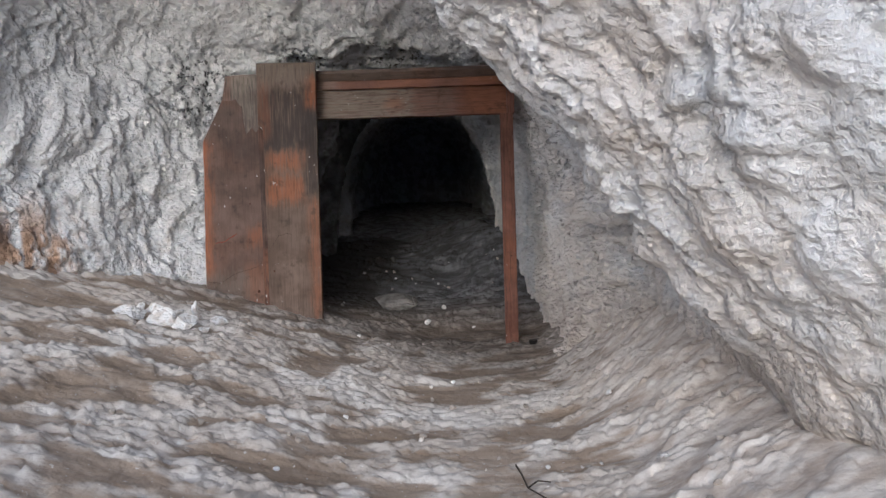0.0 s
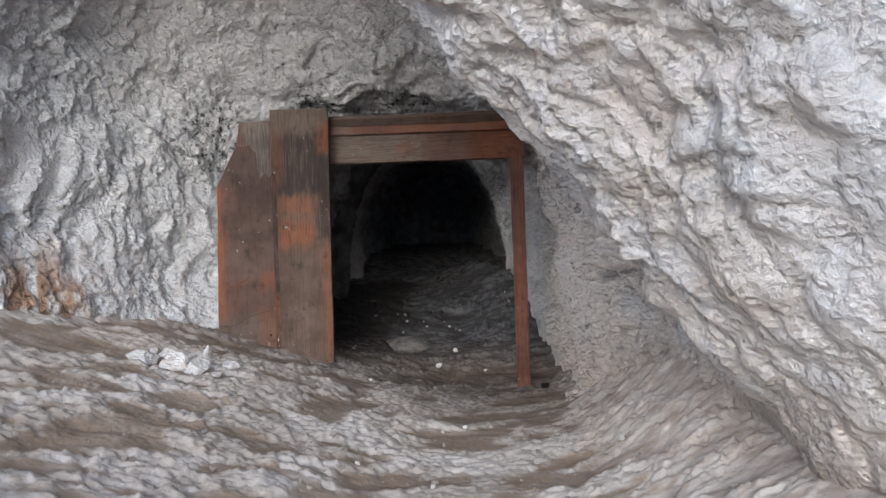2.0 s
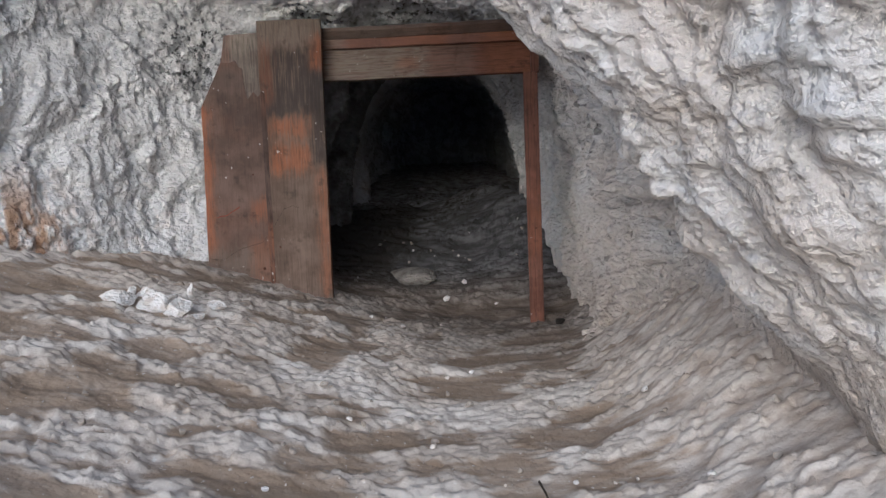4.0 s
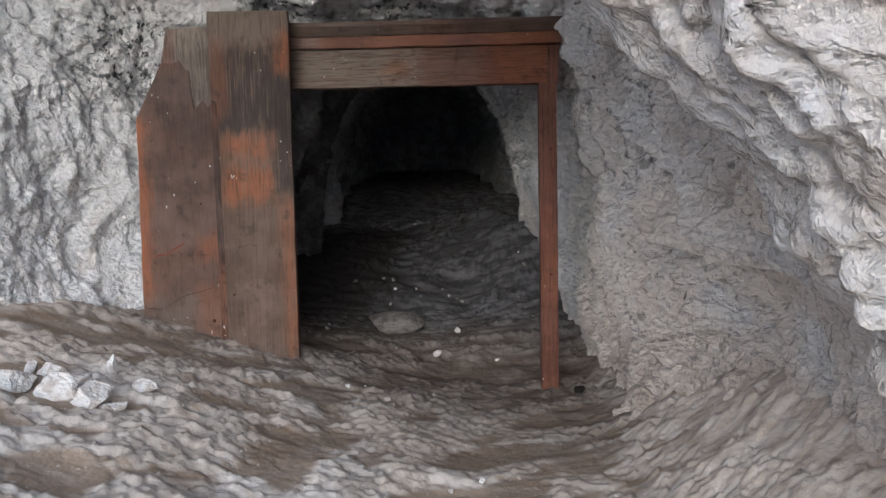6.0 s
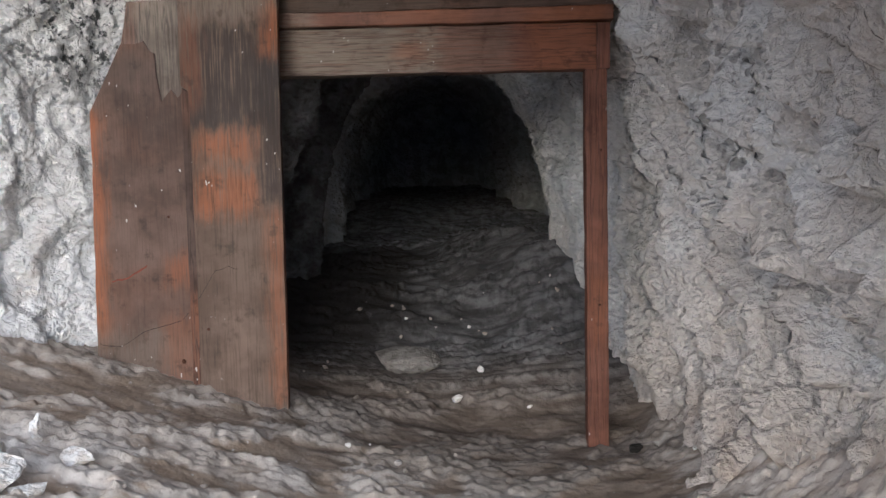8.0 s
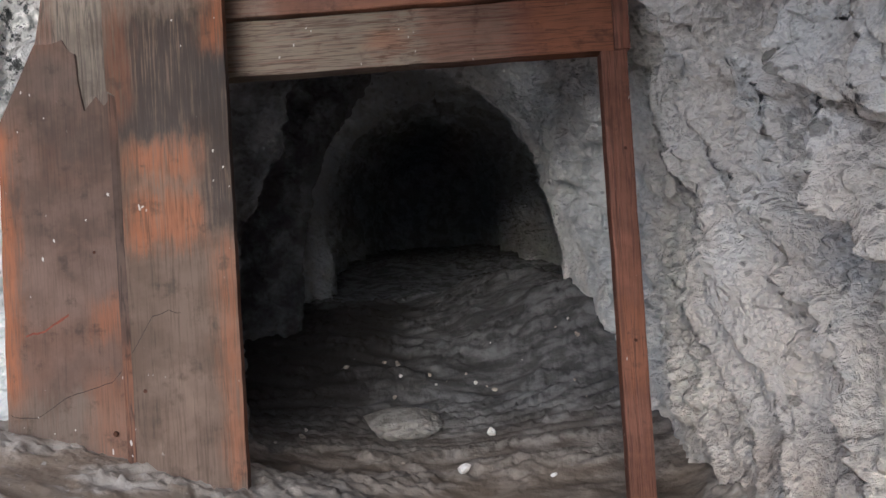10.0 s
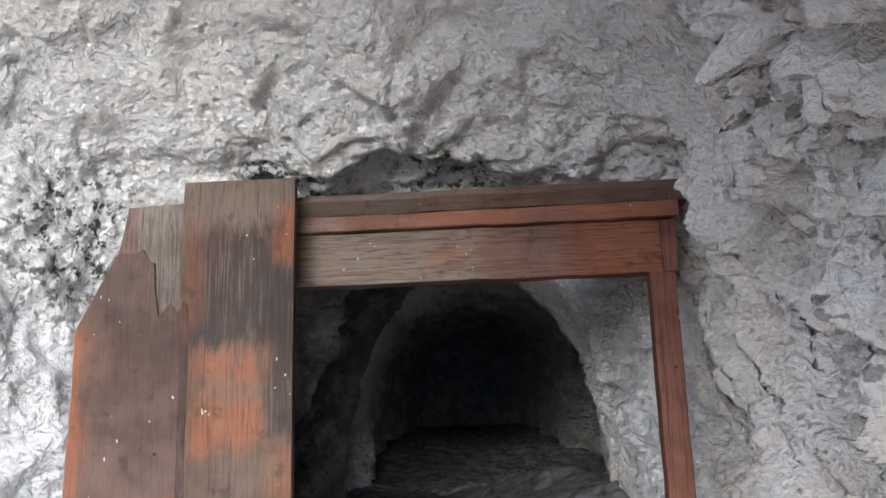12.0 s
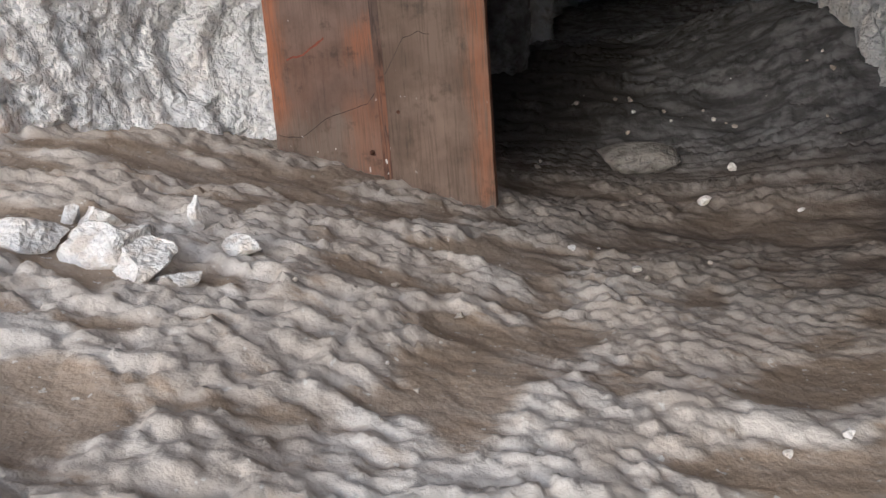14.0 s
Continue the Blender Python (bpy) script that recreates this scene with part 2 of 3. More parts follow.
def wood_material(name, along, base, paint, patches, wear=0.5, rough=0.74, grain=1.0):
    """Old boards with grain along an axis. patches: (axis ranges lo, hi for x and z, colour, amount) of paint, bare or burnt wood."""
    w = Web(name, rough)
    s = [30.0, 30.0, 30.0]
    s["xyz".index(along)] = 1.2
    grain_pos = w.place(scale=tuple(s))
    rings = w.noise(1.0, 4.0, 0.6, grain_pos, 0.35)
    fibre = w.noise(4.0, 3.0, 0.6, grain_pos)
    blot = w.noise(6.0, 5.0, 0.6)
    ragged = [24.0, 24.0, 24.0]
    ragged["xyz".index(along)] = 5.0
    tear = w.math("SUBTRACT", w.noise(1.0, 5.0, 0.65, w.place(scale=tuple(ragged))), 0.5)
    col = w.mix(w.ramp(blot, 0.36, 0.64), base, tuple(0.70 * c for c in base))
    col = w.mix(w.ramp(w.noise(3.4, 5.0, 0.65), 0.48, 0.66, 0.0, 0.55), col, tuple(1.45 * c for c in base))
    col = w.mix(w.ramp(w.noise(2.5, 3.0), 0.5, 0.7, 0.0, 0.18), col, paint)
    for x0, x1, z0, z1, colour, much in patches:
        k = None
        for i, lo, hi in ((0, x0, x1), (2, z0, z1)):
            p = w.math("ADD", w.axis(i), w.math("MULTIPLY", tear, 0.16 if i == 0 else 0.24))
            e = 0.05
            box = w.math("MULTIPLY", w.ramp(p, lo - e, lo + e), w.ramp(p, hi - e, hi + e, 1.0, 0.0))
            k = box if k is None else w.math("MULTIPLY", k, box)
        k = w.math("MULTIPLY", k, w.ramp(fibre, 0.32, 0.52, 0.3, 1.0))
        col = w.mix(w.math("MULTIPLY", k, much), col, colour)
    col = w.mix(w.ramp(fibre, 0.52, 0.70, 0.0, wear), col, tuple(0.30 * c for c in base))
    lines = w.ramp(w.math("ABSOLUTE", w.math("SUBTRACT", rings, 0.5)), 0.0, 0.03, 0.6 * grain, 0.0)
    col = w.mix(lines, col, tuple(0.28 * c for c in base))
    col = w.mix(w.ramp(rings, 0.60, 0.70, 0.0, 0.55 * grain), col, tuple(0.40 * c for c in base))
    col = w.mix(w.ramp(w.noise(11.0, 5.0, 0.7), 0.54, 0.70, 0.0, 0.6), col, tuple(0.35 * c for c in base))
    flecks = w.math("MULTIPLY", w.ramp(w.noise(62.0, 1.0, 0.4, w.place(scale=(1, 1, 0.55))), 0.765, 0.785), w.ramp(w.noise(3.0, 1.0), 0.45, 0.55))
    col = w.mix(w.math("MULTIPLY", flecks, 0.8), col, (0.55, 0.53, 0.50))
    h = w.math("ADD", w.math("MULTIPLY", rings, 0.7), w.math("MULTIPLY", fibre, 0.6))
    return w.done(col, h, 0.25 + 0.45 * grain, 0.007, w.ramp(blot, 0.3, 0.7, rough - 0.1, rough + 0.1))


def plain_material(name, colour, rough=0.8, metal=0.0):
    w = Web(name, rough)
    w.bsdf.inputs["Metallic"].default_value = metal
    k = w.noise(45.0, 4.0)
    return w.done(w.mix(w.ramp(k, 0.3, 0.7), colour, tuple(0.6 * c for c in colour)), k, 0.4, 0.003)


ROCK = rock_material()
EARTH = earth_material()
GROUND = ground_material()
WHITE_STONE = stone_material()
MUD_STONE = brown_stone_material()
DAMP_STONE = damp_stone_material()
GREY = (0.150, 0.122, 0.097)
PALE = (0.200, 0.164, 0.128)
BROWN = (0.124, 0.081, 0.062)
RED_BROWN = (0.165, 0.070, 0.044)
RUST = (0.24, 0.095, 0.045)
ORANGE = (0.30, 0.110, 0.045)
CHAR = (0.038, 0.031, 0.028)
BOARD_WOOD = wood_material("brown door board", "z", BROWN, RUST, [
    (-1.80, -1.69, 0.50, 1.50, ORANGE, 0.9), (-1.80, -1.30, 0.2, 0.56, GREY, 0.6), (-1.45, -1.30, 0.2, 0.62, RUST, 0.45),
    (-1.42, -1.30, 0.76, 0.88, RUST, 0.7), (-1.60, -1.30, 1.35, 1.72, CHAR, 0.35), (-1.60, -1.52, 1.78, 2.0, RUST, 0.5)], 0.3, 0.70, 0.3)
BARE_WOOD = wood_material("bare greyed board", "z", (0.215, 0.178, 0.145), BROWN, [(-1.58, -1.53, 1.7, 2.0, RED_BROWN, 0.8), (-1.44, -1.40, 1.5, 1.75, CHAR, 0.6), (-1.35, -1.30, 1.5, 2.0, CHAR, 0.55)], 0.6)
PLANK_WOOD = wood_material("greyed door plank", "z", (0.148, 0.104, 0.077), BROWN, [
    (-1.32, -0.88, 1.42, 1.86, CHAR, 0.85), (-0.99, -0.88, 1.10, 1.75, CHAR, 0.85), (-1.32, -0.88, 1.86, 2.1, PALE, 0.55),
    (-0.96, -0.88, 1.72, 1.92, ORANGE, 0.7), (-1.25, -1.01, 1.285, 1.405, ORANGE, 0.72), (-1.26, -1.01, 1.05, 1.23, ORANGE, 0.72),
    (-0.965, -0.88, 0.25, 1.06, ORANGE, 0.5), (-1.30, -1.24, 1.5, 1.9, RUST, 0.5)], 0.42, 0.74, 0.5)
STRIP_WOOD = wood_material("dark wooden strip", "z", (0.09, 0.06, 0.047), RUST, [(-1.34, -1.26, 0.2, 0.7, RUST, 0.6)], 0.5)
LINTEL_WOOD = wood_material("worn lintel wood", "x", RED_BROWN, RUST, [
    (-1.2, -0.22, 1.60, 1.90, PALE, 1.0), (-1.2, -0.45, 1.60, 1.90, PALE, 0.7), (-0.22, 0.10, 1.60, 1.90, GREY, 0.5), (-0.42, -0.28, 1.73, 1.76, ORANGE, 0.8), (0.18, 0.56, 1.62, 1.90, RUST, 0.6)], 0.55)
CORNICE_WOOD = wood_material("worn cornice wood", "x", (0.125, 0.082, 0.062), RUST, [
    (-1.2, -0.2, 1.85, 2.1, GREY, 0.5), (0.1, 0.6, 1.85, 2.1, BROWN, 0.5)], 0.35, 0.66, 0.5)
FASCIA_WOOD = wood_material("painted fascia wood", "x", (0.185, 0.085, 0.054), ORANGE, [
    (-1.2, -0.75, 1.80, 2.0, PALE, 0.6), (-0.5, -0.1, 1.80, 2.0, RUST, 0.5), (0.15, 0.5, 1.80, 2.0, ORANGE, 0.5)], 0.3, 0.6, 0.5)
POST_WOOD = wood_material("red-brown post wood", "z", RED_BROWN, RUST, [(0.40, 0.56, 0.45, 0.75, RUST, 0.6)], 0.35, 0.62)
IRON = plain_material("rusty iron", (0.10, 0.045, 0.025), 0.75, 0.4)
BARK = plain_material("dry dark twig", (0.05, 0.038, 0.028), 0.9)


# ---- smooth noise, for many points at once ----
TABLE = np.random.RandomState(7).permutation(512)
SLOPES = np.random.RandomState(8).normal(size=(512, 3))
SLOPES /= np.linalg.norm(SLOPES, axis=1)[:, None]


def bumps(p, size, seed=0):
    """Gradient noise of about -0.7..0.7 with lumps of that size."""
    q = np.asarray(p) / size + seed * 17.31
    i = np.floor(q).astype(int)
    f = q - i
    u = f * f * f * (f * (f * 6 - 15) + 10)
    total = 0.0
    for dx in (0, 1):
        for dy in (0, 1):
            for dz in (0, 1):
                k = TABLE[(TABLE[(TABLE[(i[..., 0] + dx) % 512] + i[..., 1] + dy) % 512] + i[..., 2] + dz) % 512]
                g = SLOPES[k]
                dot = g[..., 0] * (f[..., 0] - dx) + g[..., 1] * (f[..., 1] - dy) + g[..., 2] * (f[..., 2] - dz)
                total = total + dot * abs(1 - dx - u[..., 0]) * abs(1 - dy - u[..., 1]) * abs(1 - dz - u[..., 2])
    return total


def facets(p, size, seed=0):
    """Broken faces: each cell of space has a plane of its own tilt. About -0.5..0.5."""
    q = np.asarray(p) / size + seed * 11.7
    i = np.floor(q).astype(int)
    best = np.full(q.shape[:-1], 9.0)
    out = np.zeros(q.shape[:-1])
    for dx in (-1, 0, 1):
        for dy in (-1, 0, 1):
            for dz in (-1, 0, 1):
                k = TABLE[(TABLE[(TABLE[(i[..., 0] + dx) % 512] + i[..., 1] + dy) % 512] + i[..., 2] + dz) % 512]
                off = q - (i + (dx, dy, dz) + 0.5 + 0.38 * SLOPES[(k * 7 + 3) % 512])
                far = (off * off).sum(-1)
                tilt = (off * SLOPES[k]).sum(-1) * 0.7 + 0.25 * SLOPES[(k + 91) % 512, 0]
                near_er = far < best
                out = np.where(near_er, tilt, out)
                best = np.where(near_er, far, best)
    return out


def smooth(v, lo, hi):
    k = np.clip((v - lo) / (hi - lo), 0, 1)
    return k * k * (3 - 2 * k)


def spline(xs, ys, x):
    """A curve through points that never overshoots them (ys may hold several columns)."""
    xs, ys = np.asarray(xs, float), np.asarray(ys, float)
    h = np.diff(xs)[:, None]
    d = np.diff(ys, axis=0) / h
    m = np.zeros_like(ys)
    same = d[:-1] * d[1:] > 0
    m[1:-1] = np.where(same, 2 * d[:-1] * d[1:] / np.where(same, d[:-1] + d[1:], 1), 0)
    m[0], m[-1] = d[0], d[-1]
    k = np.clip(np.searchsorted(xs, x, "right") - 1, 0, len(h) - 1)
    t = ((x - xs[k]) / h[k, 0])[:, None]
    return ((1 + 2 * t) * (1 - t) ** 2 * ys[k] + t * (1 - t) ** 2 * h[k] * m[k] + t * t * (3 - 2 * t) * ys[k + 1] + t * t * (t - 1) * h[k] * m[k + 1])


# ---- the cave floor ----
FLOOR_Y = (-3.0, 0.0, 3.4, 5.0, 6.2, 6.6, 7.0, 7.5, 8.0, 8.5, 9.3, 10.4, 11.3, 12.5, 16.5)
FLOOR_Z = (-0.46, -0.36, -0.15, -0.05, -0.02, 0.04, 0.20, 0.42, 0.60, 0.68, 0.70, 0.74, 0.92, 1.02, 1.22)


def floor_height(x, y):
    """The trodden floor without its ripples: it falls from the left wall to the walked line and climbs into the tunnel."""
    base = spline(FLOOR_Y, np.array(FLOOR_Z)[:, None], np.ravel(y))[:, 0].reshape(np.shape(y))
    front = 1 - smooth(y, 6.2, 7.2)
    bank = 0.29 * 0.12 * np.logaddexp(0, (-x - 0.12) / 0.12) * front
    left_in = 0.10 * smooth(-x, 0.4, 1.3) * (1 - front) * (1 - smooth(y, 7.2, 8.2))
    # a swell of bare rock climbs along the right wall and breaks off behind
    swell = 0.24 * smooth(x + 0.35 * (y - 8.0), -0.35, 0.40) * smooth(y, 6.7, 8.0) * (1 - smooth(y - 0.9 * (0.4 - x), 8.05, 8.35))
    right = (0.32 + 0.20 * smooth(y, 3.6, 4.5)) * smooth(x, 0.45, 1.5) ** 1.3 * front
    rim = 0.6 * (smooth(-x, 4.6, 5.4) + smooth(x, 3.0, 3.6) + smooth(-y, 2.4, 3.2))
    return base + bank + left_in + swell + right - rim


def floor_relief(x, y):
    p = np.stack([x, y, np.zeros_like(x)], -1)
    lean = radians(-24) * (1 - smooth(y, 6.7, 7.2))
    c, s = np.cos(lean), np.sin(lean)
    r = np.stack([c * x - s * y, (s * x + c * y), np.zeros_like(x)], -1)
    warp = 0.05 * np.stack([bumps(p, 0.22, 1), bumps(p, 0.22, 2), 0 * x], -1)
    r = r + warp
    scale_a = np.abs(bumps(r * (0.85, 1.05, 1), 0.07, 3)) - 0.2
    hollow = bumps(r * (0.6, 1.2, 1), 0.24, 5) + 0.7 * bumps(r * (0.75, 1.1, 1), 0.13, 8)
    lumpy = 0.20 + 0.95 * smooth(hollow, -0.18, 0.10)
    scales = 0.017 * facets((r + 0.3 * warp) * (0.85, 1.05, 1), 0.055, 4) + 0.009 * facets(r * (0.9, 1.05, 1), 0.032, 5)
    lumps = 0.020 * bumps(r * (0.8, 1.05, 1), 0.06, 11) + 0.016 * bumps(r * (0.8, 1.05, 1), 0.034, 12)
    ripple = 0.035 * bumps(r * (0.45, 1.3, 1), 0.09, 13) * smooth(y, 6.7, 7.3)
    d = 0.035 * hollow + 0.045 * bumps(p, 0.5, 6) + lumpy * (0.008 * scale_a + scales + lumps) + ripple + 0.008 * bumps(p, 0.10, 7)
    d = d + 0.012 * np.maximum(0, bumps(p, 0.035, 9) - 0.22)
    calm = 1 - 0.45 * np.exp(-((x - 0.15) / 0.45) ** 2) * (1 - smooth(y, 6.0, 6.8))
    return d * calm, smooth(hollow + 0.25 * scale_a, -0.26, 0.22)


def steps(stops):
    """Grid lines from (end, spacing) pairs."""
    out = [stops[0]]
    for end, gap in stops[1:]:
        n = max(1, round((end - out[-1]) / gap))
        out += list(np.linspace(out[-1], end, n + 1)[1:])
    return np.array(out)


def grid_mesh(name, verts, rows, cols, material, keep=None, normals=None, closed=False):
    """A sheet of rows x cols points as one smooth mesh; keep picks faces."""
    a = np.arange(rows - 1)[:, None] * cols
    b = np.arange(cols if closed else cols - 1)[None, :]
    b2 = (b + 1) % cols
    faces = np.stack([a + b, a + b2, a + cols + b2, a + cols + b], -1).reshape(-1, 4)
    if keep is not None:
        faces = faces[keep.ravel()]
    used, inverse = np.unique(faces, return_inverse=True)
    faces = inverse.reshape(-1, 4)
    v = verts.reshape(-1, 3)[used]
    me = bpy.data.meshes.new(name)
    me.vertices.add(len(v))
    me.vertices.foreach_set("co", v.ravel())
    me.loops.add(faces.size)
    me.loops.foreach_set("vertex_index", faces.ravel())
    me.polygons.add(len(faces))
    me.polygons.foreach_set("loop_start", np.arange(0, faces.size, 4))
    me.polygons.foreach_set("use_smooth", np.ones(len(faces), bool))
    me.update(calc_edges=True)
    me.validate()
    if normals is not None:
        me.normals_split_custom_set_from_vertices(normals.reshape(-1, 3)[used].tolist())
    me.materials.append(material)
    return new(name, me)


gx = steps([-5.6, (-2.6, 0.06), (-2.0, 0.02), (1.4, 0.009), (3.6, 0.05)])
gy = steps([-3.2, (2.2, 0.05), (3.0, 0.02), (7.2, 0.0095), (9.6, 0.016), (12.0, 0.03), (16.4, 0.06)])
FX, FY = np.meshgrid(gx, gy)
RELIEF, CRESTS = floor_relief(FX, FY)
FZ = floor_height(FX, FY) + RELIEF
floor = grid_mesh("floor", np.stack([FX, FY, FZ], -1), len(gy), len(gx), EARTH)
floor.data.attributes.new("crest", "FLOAT", "POINT").data.foreach_set("value", CRESTS.ravel())
tagged(floor, "uneven trodden floor of rippled pale brown earth and stone", "floor", kind="structure")


def ground_at(x, y):
    """The floor's height at one place."""
    a, b = np.array([float(x)]), np.array([float(y)])
    return float((floor_height(a, b) + floor_relief(a, b)[0])[0])


# ---- the rock: one hollow from the mouth to the tunnel's end, and the hill round it ----
# y, wall left, wall right, crown's x, spring height, crown's height, squareness left, right
SECTIONS = (
    (1.75, -6.0, 2.6, -1.9, 0.35, 5.4, 2.4, 1.5),
    (2.3, -4.8, 1.60, -1.8, 0.25, 4.3, 2.6, 1.25),
    (3.2, -3.8, 1.40, -1.6, 0.10, 3.40, 2.8, 1.06),
    (3.75, -3.35, 1.36, -1.4, 0.22, 3.30, 2.8, 1.20),
    (4.6, -2.9, 1.17, -1.0, 0.40, 3.20, 2.8, 1.42),
    (5.3, -2.58, 1.03, -0.8, 0.5, 3.15, 3.2, 1.72),
    (5.75, -2.20, 0.92, -0.4, 0.6, 2.78, 4.0, 2.3),
    (6.05, -1.95, 0.85, -0.3, 0.6, 2.33, 4.5, 2.9),
    (6.32, -1.62, 0.80, -0.3, 0.6, 2.08, 5.0, 4.0),
    (6.52, -1.52, 0.76, -0.4, 0.5, 2.06, 3.0, 3.2),
)
TUNNEL = (
    (6.72, -1.08, 0.74, -0.40, 0.5, 2.03, 2.0, 2.4),
    (7.15, -2.20, 0.62, -0.40, 0.5, 2.32, 2.2, 2.0),
    (7.60, -1.90, 0.50, -0.40, 0.6, 2.15, 2.1, 2.0),
    (7.95, -1.12, 0.44, -0.40, 0.7, 2.10, 2.0, 2.0),
    (8.10, -1.16, 0.48, -0.40, 0.7, 2.12, 2.0, 2.0),
    (8.45, -1.85, 0.95, -0.40, 0.8, 2.40, 2.2, 2.2),
    (9.00, -1.24, 0.86, -0.40, 0.9, 2.16, 2.1, 2.2),
    (9.20, -1.18, 0.80, -0.40, 0.9, 2.12, 2.1, 2.2),
    (9.65, -1.85, 0.90, -0.42, 0.9, 2.40, 2.2, 2.2),
    (10.20, -1.28, 0.66, -0.45, 1.0, 2.16, 2.2, 2.2),
    (10.70, -1.90, 0.85, -0.50, 1.0, 2.50, 2.2, 2.3),
    (11.30, -1.40, 0.38, -0.50, 1.1, 2.38, 2.1, 2.1),
    (11.45, -1.42, 0.36, -0.50, 1.1, 2.36, 2.1, 2.1),
    (11.90, -1.75, 0.60, -0.55, 1.1, 2.70, 2.3, 2.3),
    (12.70, -1.36, 0.20, -0.58, 1.2, 2.40, 2.4, 2.4),
    (13.20, -1.65, 0.45, -0.60, 1.2, 2.70, 2.4, 2.4),
    (14.00, -1.42, 0.12, -0.62, 1.3, 2.44, 2.5, 2.5),
    (16.00, -1.45, 0.05, -0.65, 1.4, 2.50, 2.8, 2.8),
)
# places where the rock bulges (+) or is hollowed (-): x, y, z, radius, metres
LUMPS = (
    (-1.10, 6.30, 2.20, 0.14, -0.42), (-0.60, 6.33, 2.15, 0.15, -0.34), (-0.30, 6.36, 2.12, 0.11, -0.24),
    (0.82, 6.00, 1.43, 0.045, -0.10), (0.80, 5.49, 1.34, 0.035, -0.05), (0.84, 5.38, 1.30, 0.028, -0.04), (0.70, 5.60, 1.48, 0.025, -0.03),
    (0.15, 5.80, 2.35, 0.35, 0.07), (1.45, 3.15, 0.02, 0.22, 0.14), (1.00, 3.55, 0.98, 0.16, -0.10), (0.98, 4.95, 0.95, 0.20, 0.06),
    (1.02, 4.75, 0.62, 0.22, -0.08),
)

sec = np.array(SECTIONS + TUNNEL)
rows_y = steps([1.75, (2.2, 0.03), (8.2, 0.0105), (9.5, 0.02), (12.0, 0.03), (16.0, 0.06)])
prof = spline(sec[:, 0], sec[:, 1:], rows_y)
AROUND = 720
angle = np.linspace(-0.42 * math.pi, 1.42 * math.pi, 700)


def section_ring(xl, xr, xa, zs, zc, nl, nr, zb, foot):
    """Points of one cross-section, evenly spaced, from the right foot over the crown to the left foot."""
    c, s = np.cos(angle), np.sin(angle)
    n = np.where(c > 0, nr, nl)
    half = np.where(c > 0, xr - xa, xa - xl)
    tall = np.where(s > 0, zc - zs, zs - zb)
    n2 = np.where(s > 0, n, np.where(c > 0, foot, 5.0))
    x = xa + half * np.sign(c) * np.abs(c) ** (2 / n2)
    z = zs + tall * np.sign(s) * np.abs(s) ** (2 / n2)
    run = np.concatenate([[0], np.cumsum(np.hypot(np.diff(x), np.diff(z)))])
    at = np.linspace(0, run[-1], AROUND)
    return np.interp(at, run, x), np.interp(at, run, z)


P = np.zeros((len(rows_y), AROUND, 3))
base_z = spline(FLOOR_Y, np.array(FLOOR_Z)[:, None], rows_y)[:, 0]
for r, (y, values) in enumerate(zip(rows_y, prof)):
    P[r, :, 0], P[r, :, 2] = section_ring(*values, base_z[r] - 0.30, 2.3 + 2.5 * float(smooth(y, 5.6, 6.3)))
    P[r, :, 1] = y
# lean the rows a little, so that ribs do not run in flat planes
P[..., 1] += 0.16 * bumps(P * (1, 0.6, 1), 0.7, 11) + 0.05 * bumps(P, 0.25, 12)


def normals_of(g):
    du, dv = np.gradient(g, axis=0), np.gradient(g, axis=1)
    n = np.cross(dv, du)
    return n / np.maximum(np.linalg.norm(n, axis=-1, keepdims=True), 1e-9)


N = normals_of(P)
inward = np.sign((N * (np.array([-0.3, 0, 0.9]) - P) * (1, 0, 1)).sum(-1).mean())
N = N * inward
# lumps drawn out down the walls and across the ceiling, parted by sharp creases
def billow(p, size, seed):
    return np.abs(bumps(p, size, seed)) - 0.2


warp = 0.10 * np.stack([bumps(P, 0.42, 71), bumps(P, 0.42, 72), bumps(P, 0.42, 73)], -1) + 0.03 * np.stack([bumps(P, 0.11, 74), bumps(P, 0.11, 75), bumps(P, 0.11, 76)], -1)
draped = smooth(P[..., 0], 0.2, 0.6) * smooth(P[..., 1], 4.0, 4.6) * (1 - smooth(P[..., 2], 1.9, 2.3))
pull = 0.40 - 0.12 * draped
drawn = P * np.stack([pull, np.ones_like(pull), pull], -1) + warp
drawn[..., 1] += 0.40 * draped * np.maximum(0, 1.5 - P[..., 2])
d = 0.09 * bumps(P, 0.62, 13) + 0.055 * bumps(P, 0.27, 14)
rough_zone = (0.55 + 0.75 * smooth(bumps(P, 0.7, 77), -0.25, 0.25)) * (1 + 0.8 * draped * (1 - 0.8 * smooth(P[..., 1], 5.7, 6.1)) - 0.35 * smooth(-P[..., 0], 1.2, 1.8))
d = d + rough_zone * (0.20 * billow(drawn, 0.25, 15) + 0.15 * billow(drawn, 0.12, 16) + 0.085 * billow(P * (0.5, 1, 0.5) + warp, 0.055, 17))
d = d + draped * (1 - smooth(P[..., 1], 5.4, 5.9)) * (0.20 * billow(drawn, 0.17, 91) - 0.035 * np.exp(-(bumps(drawn, 0.13, 92) / 0.05) ** 2))
jag = P * (0.6, 1, 0.6) + 0.6 * warp
chipped = (0.5 + 0.8 * smooth(bumps(P, 0.6, 78), -0.2, 0.25)) * (1 - 0.5 * draped)
d = d + chipped * (0.030 * facets(jag, 0.22, 1) + 0.026 * facets(jag * (1.2, 1, 1.2), 0.10, 2) + 0.014 * facets(jag * (1.3, 1, 1.3), 0.05, 3))
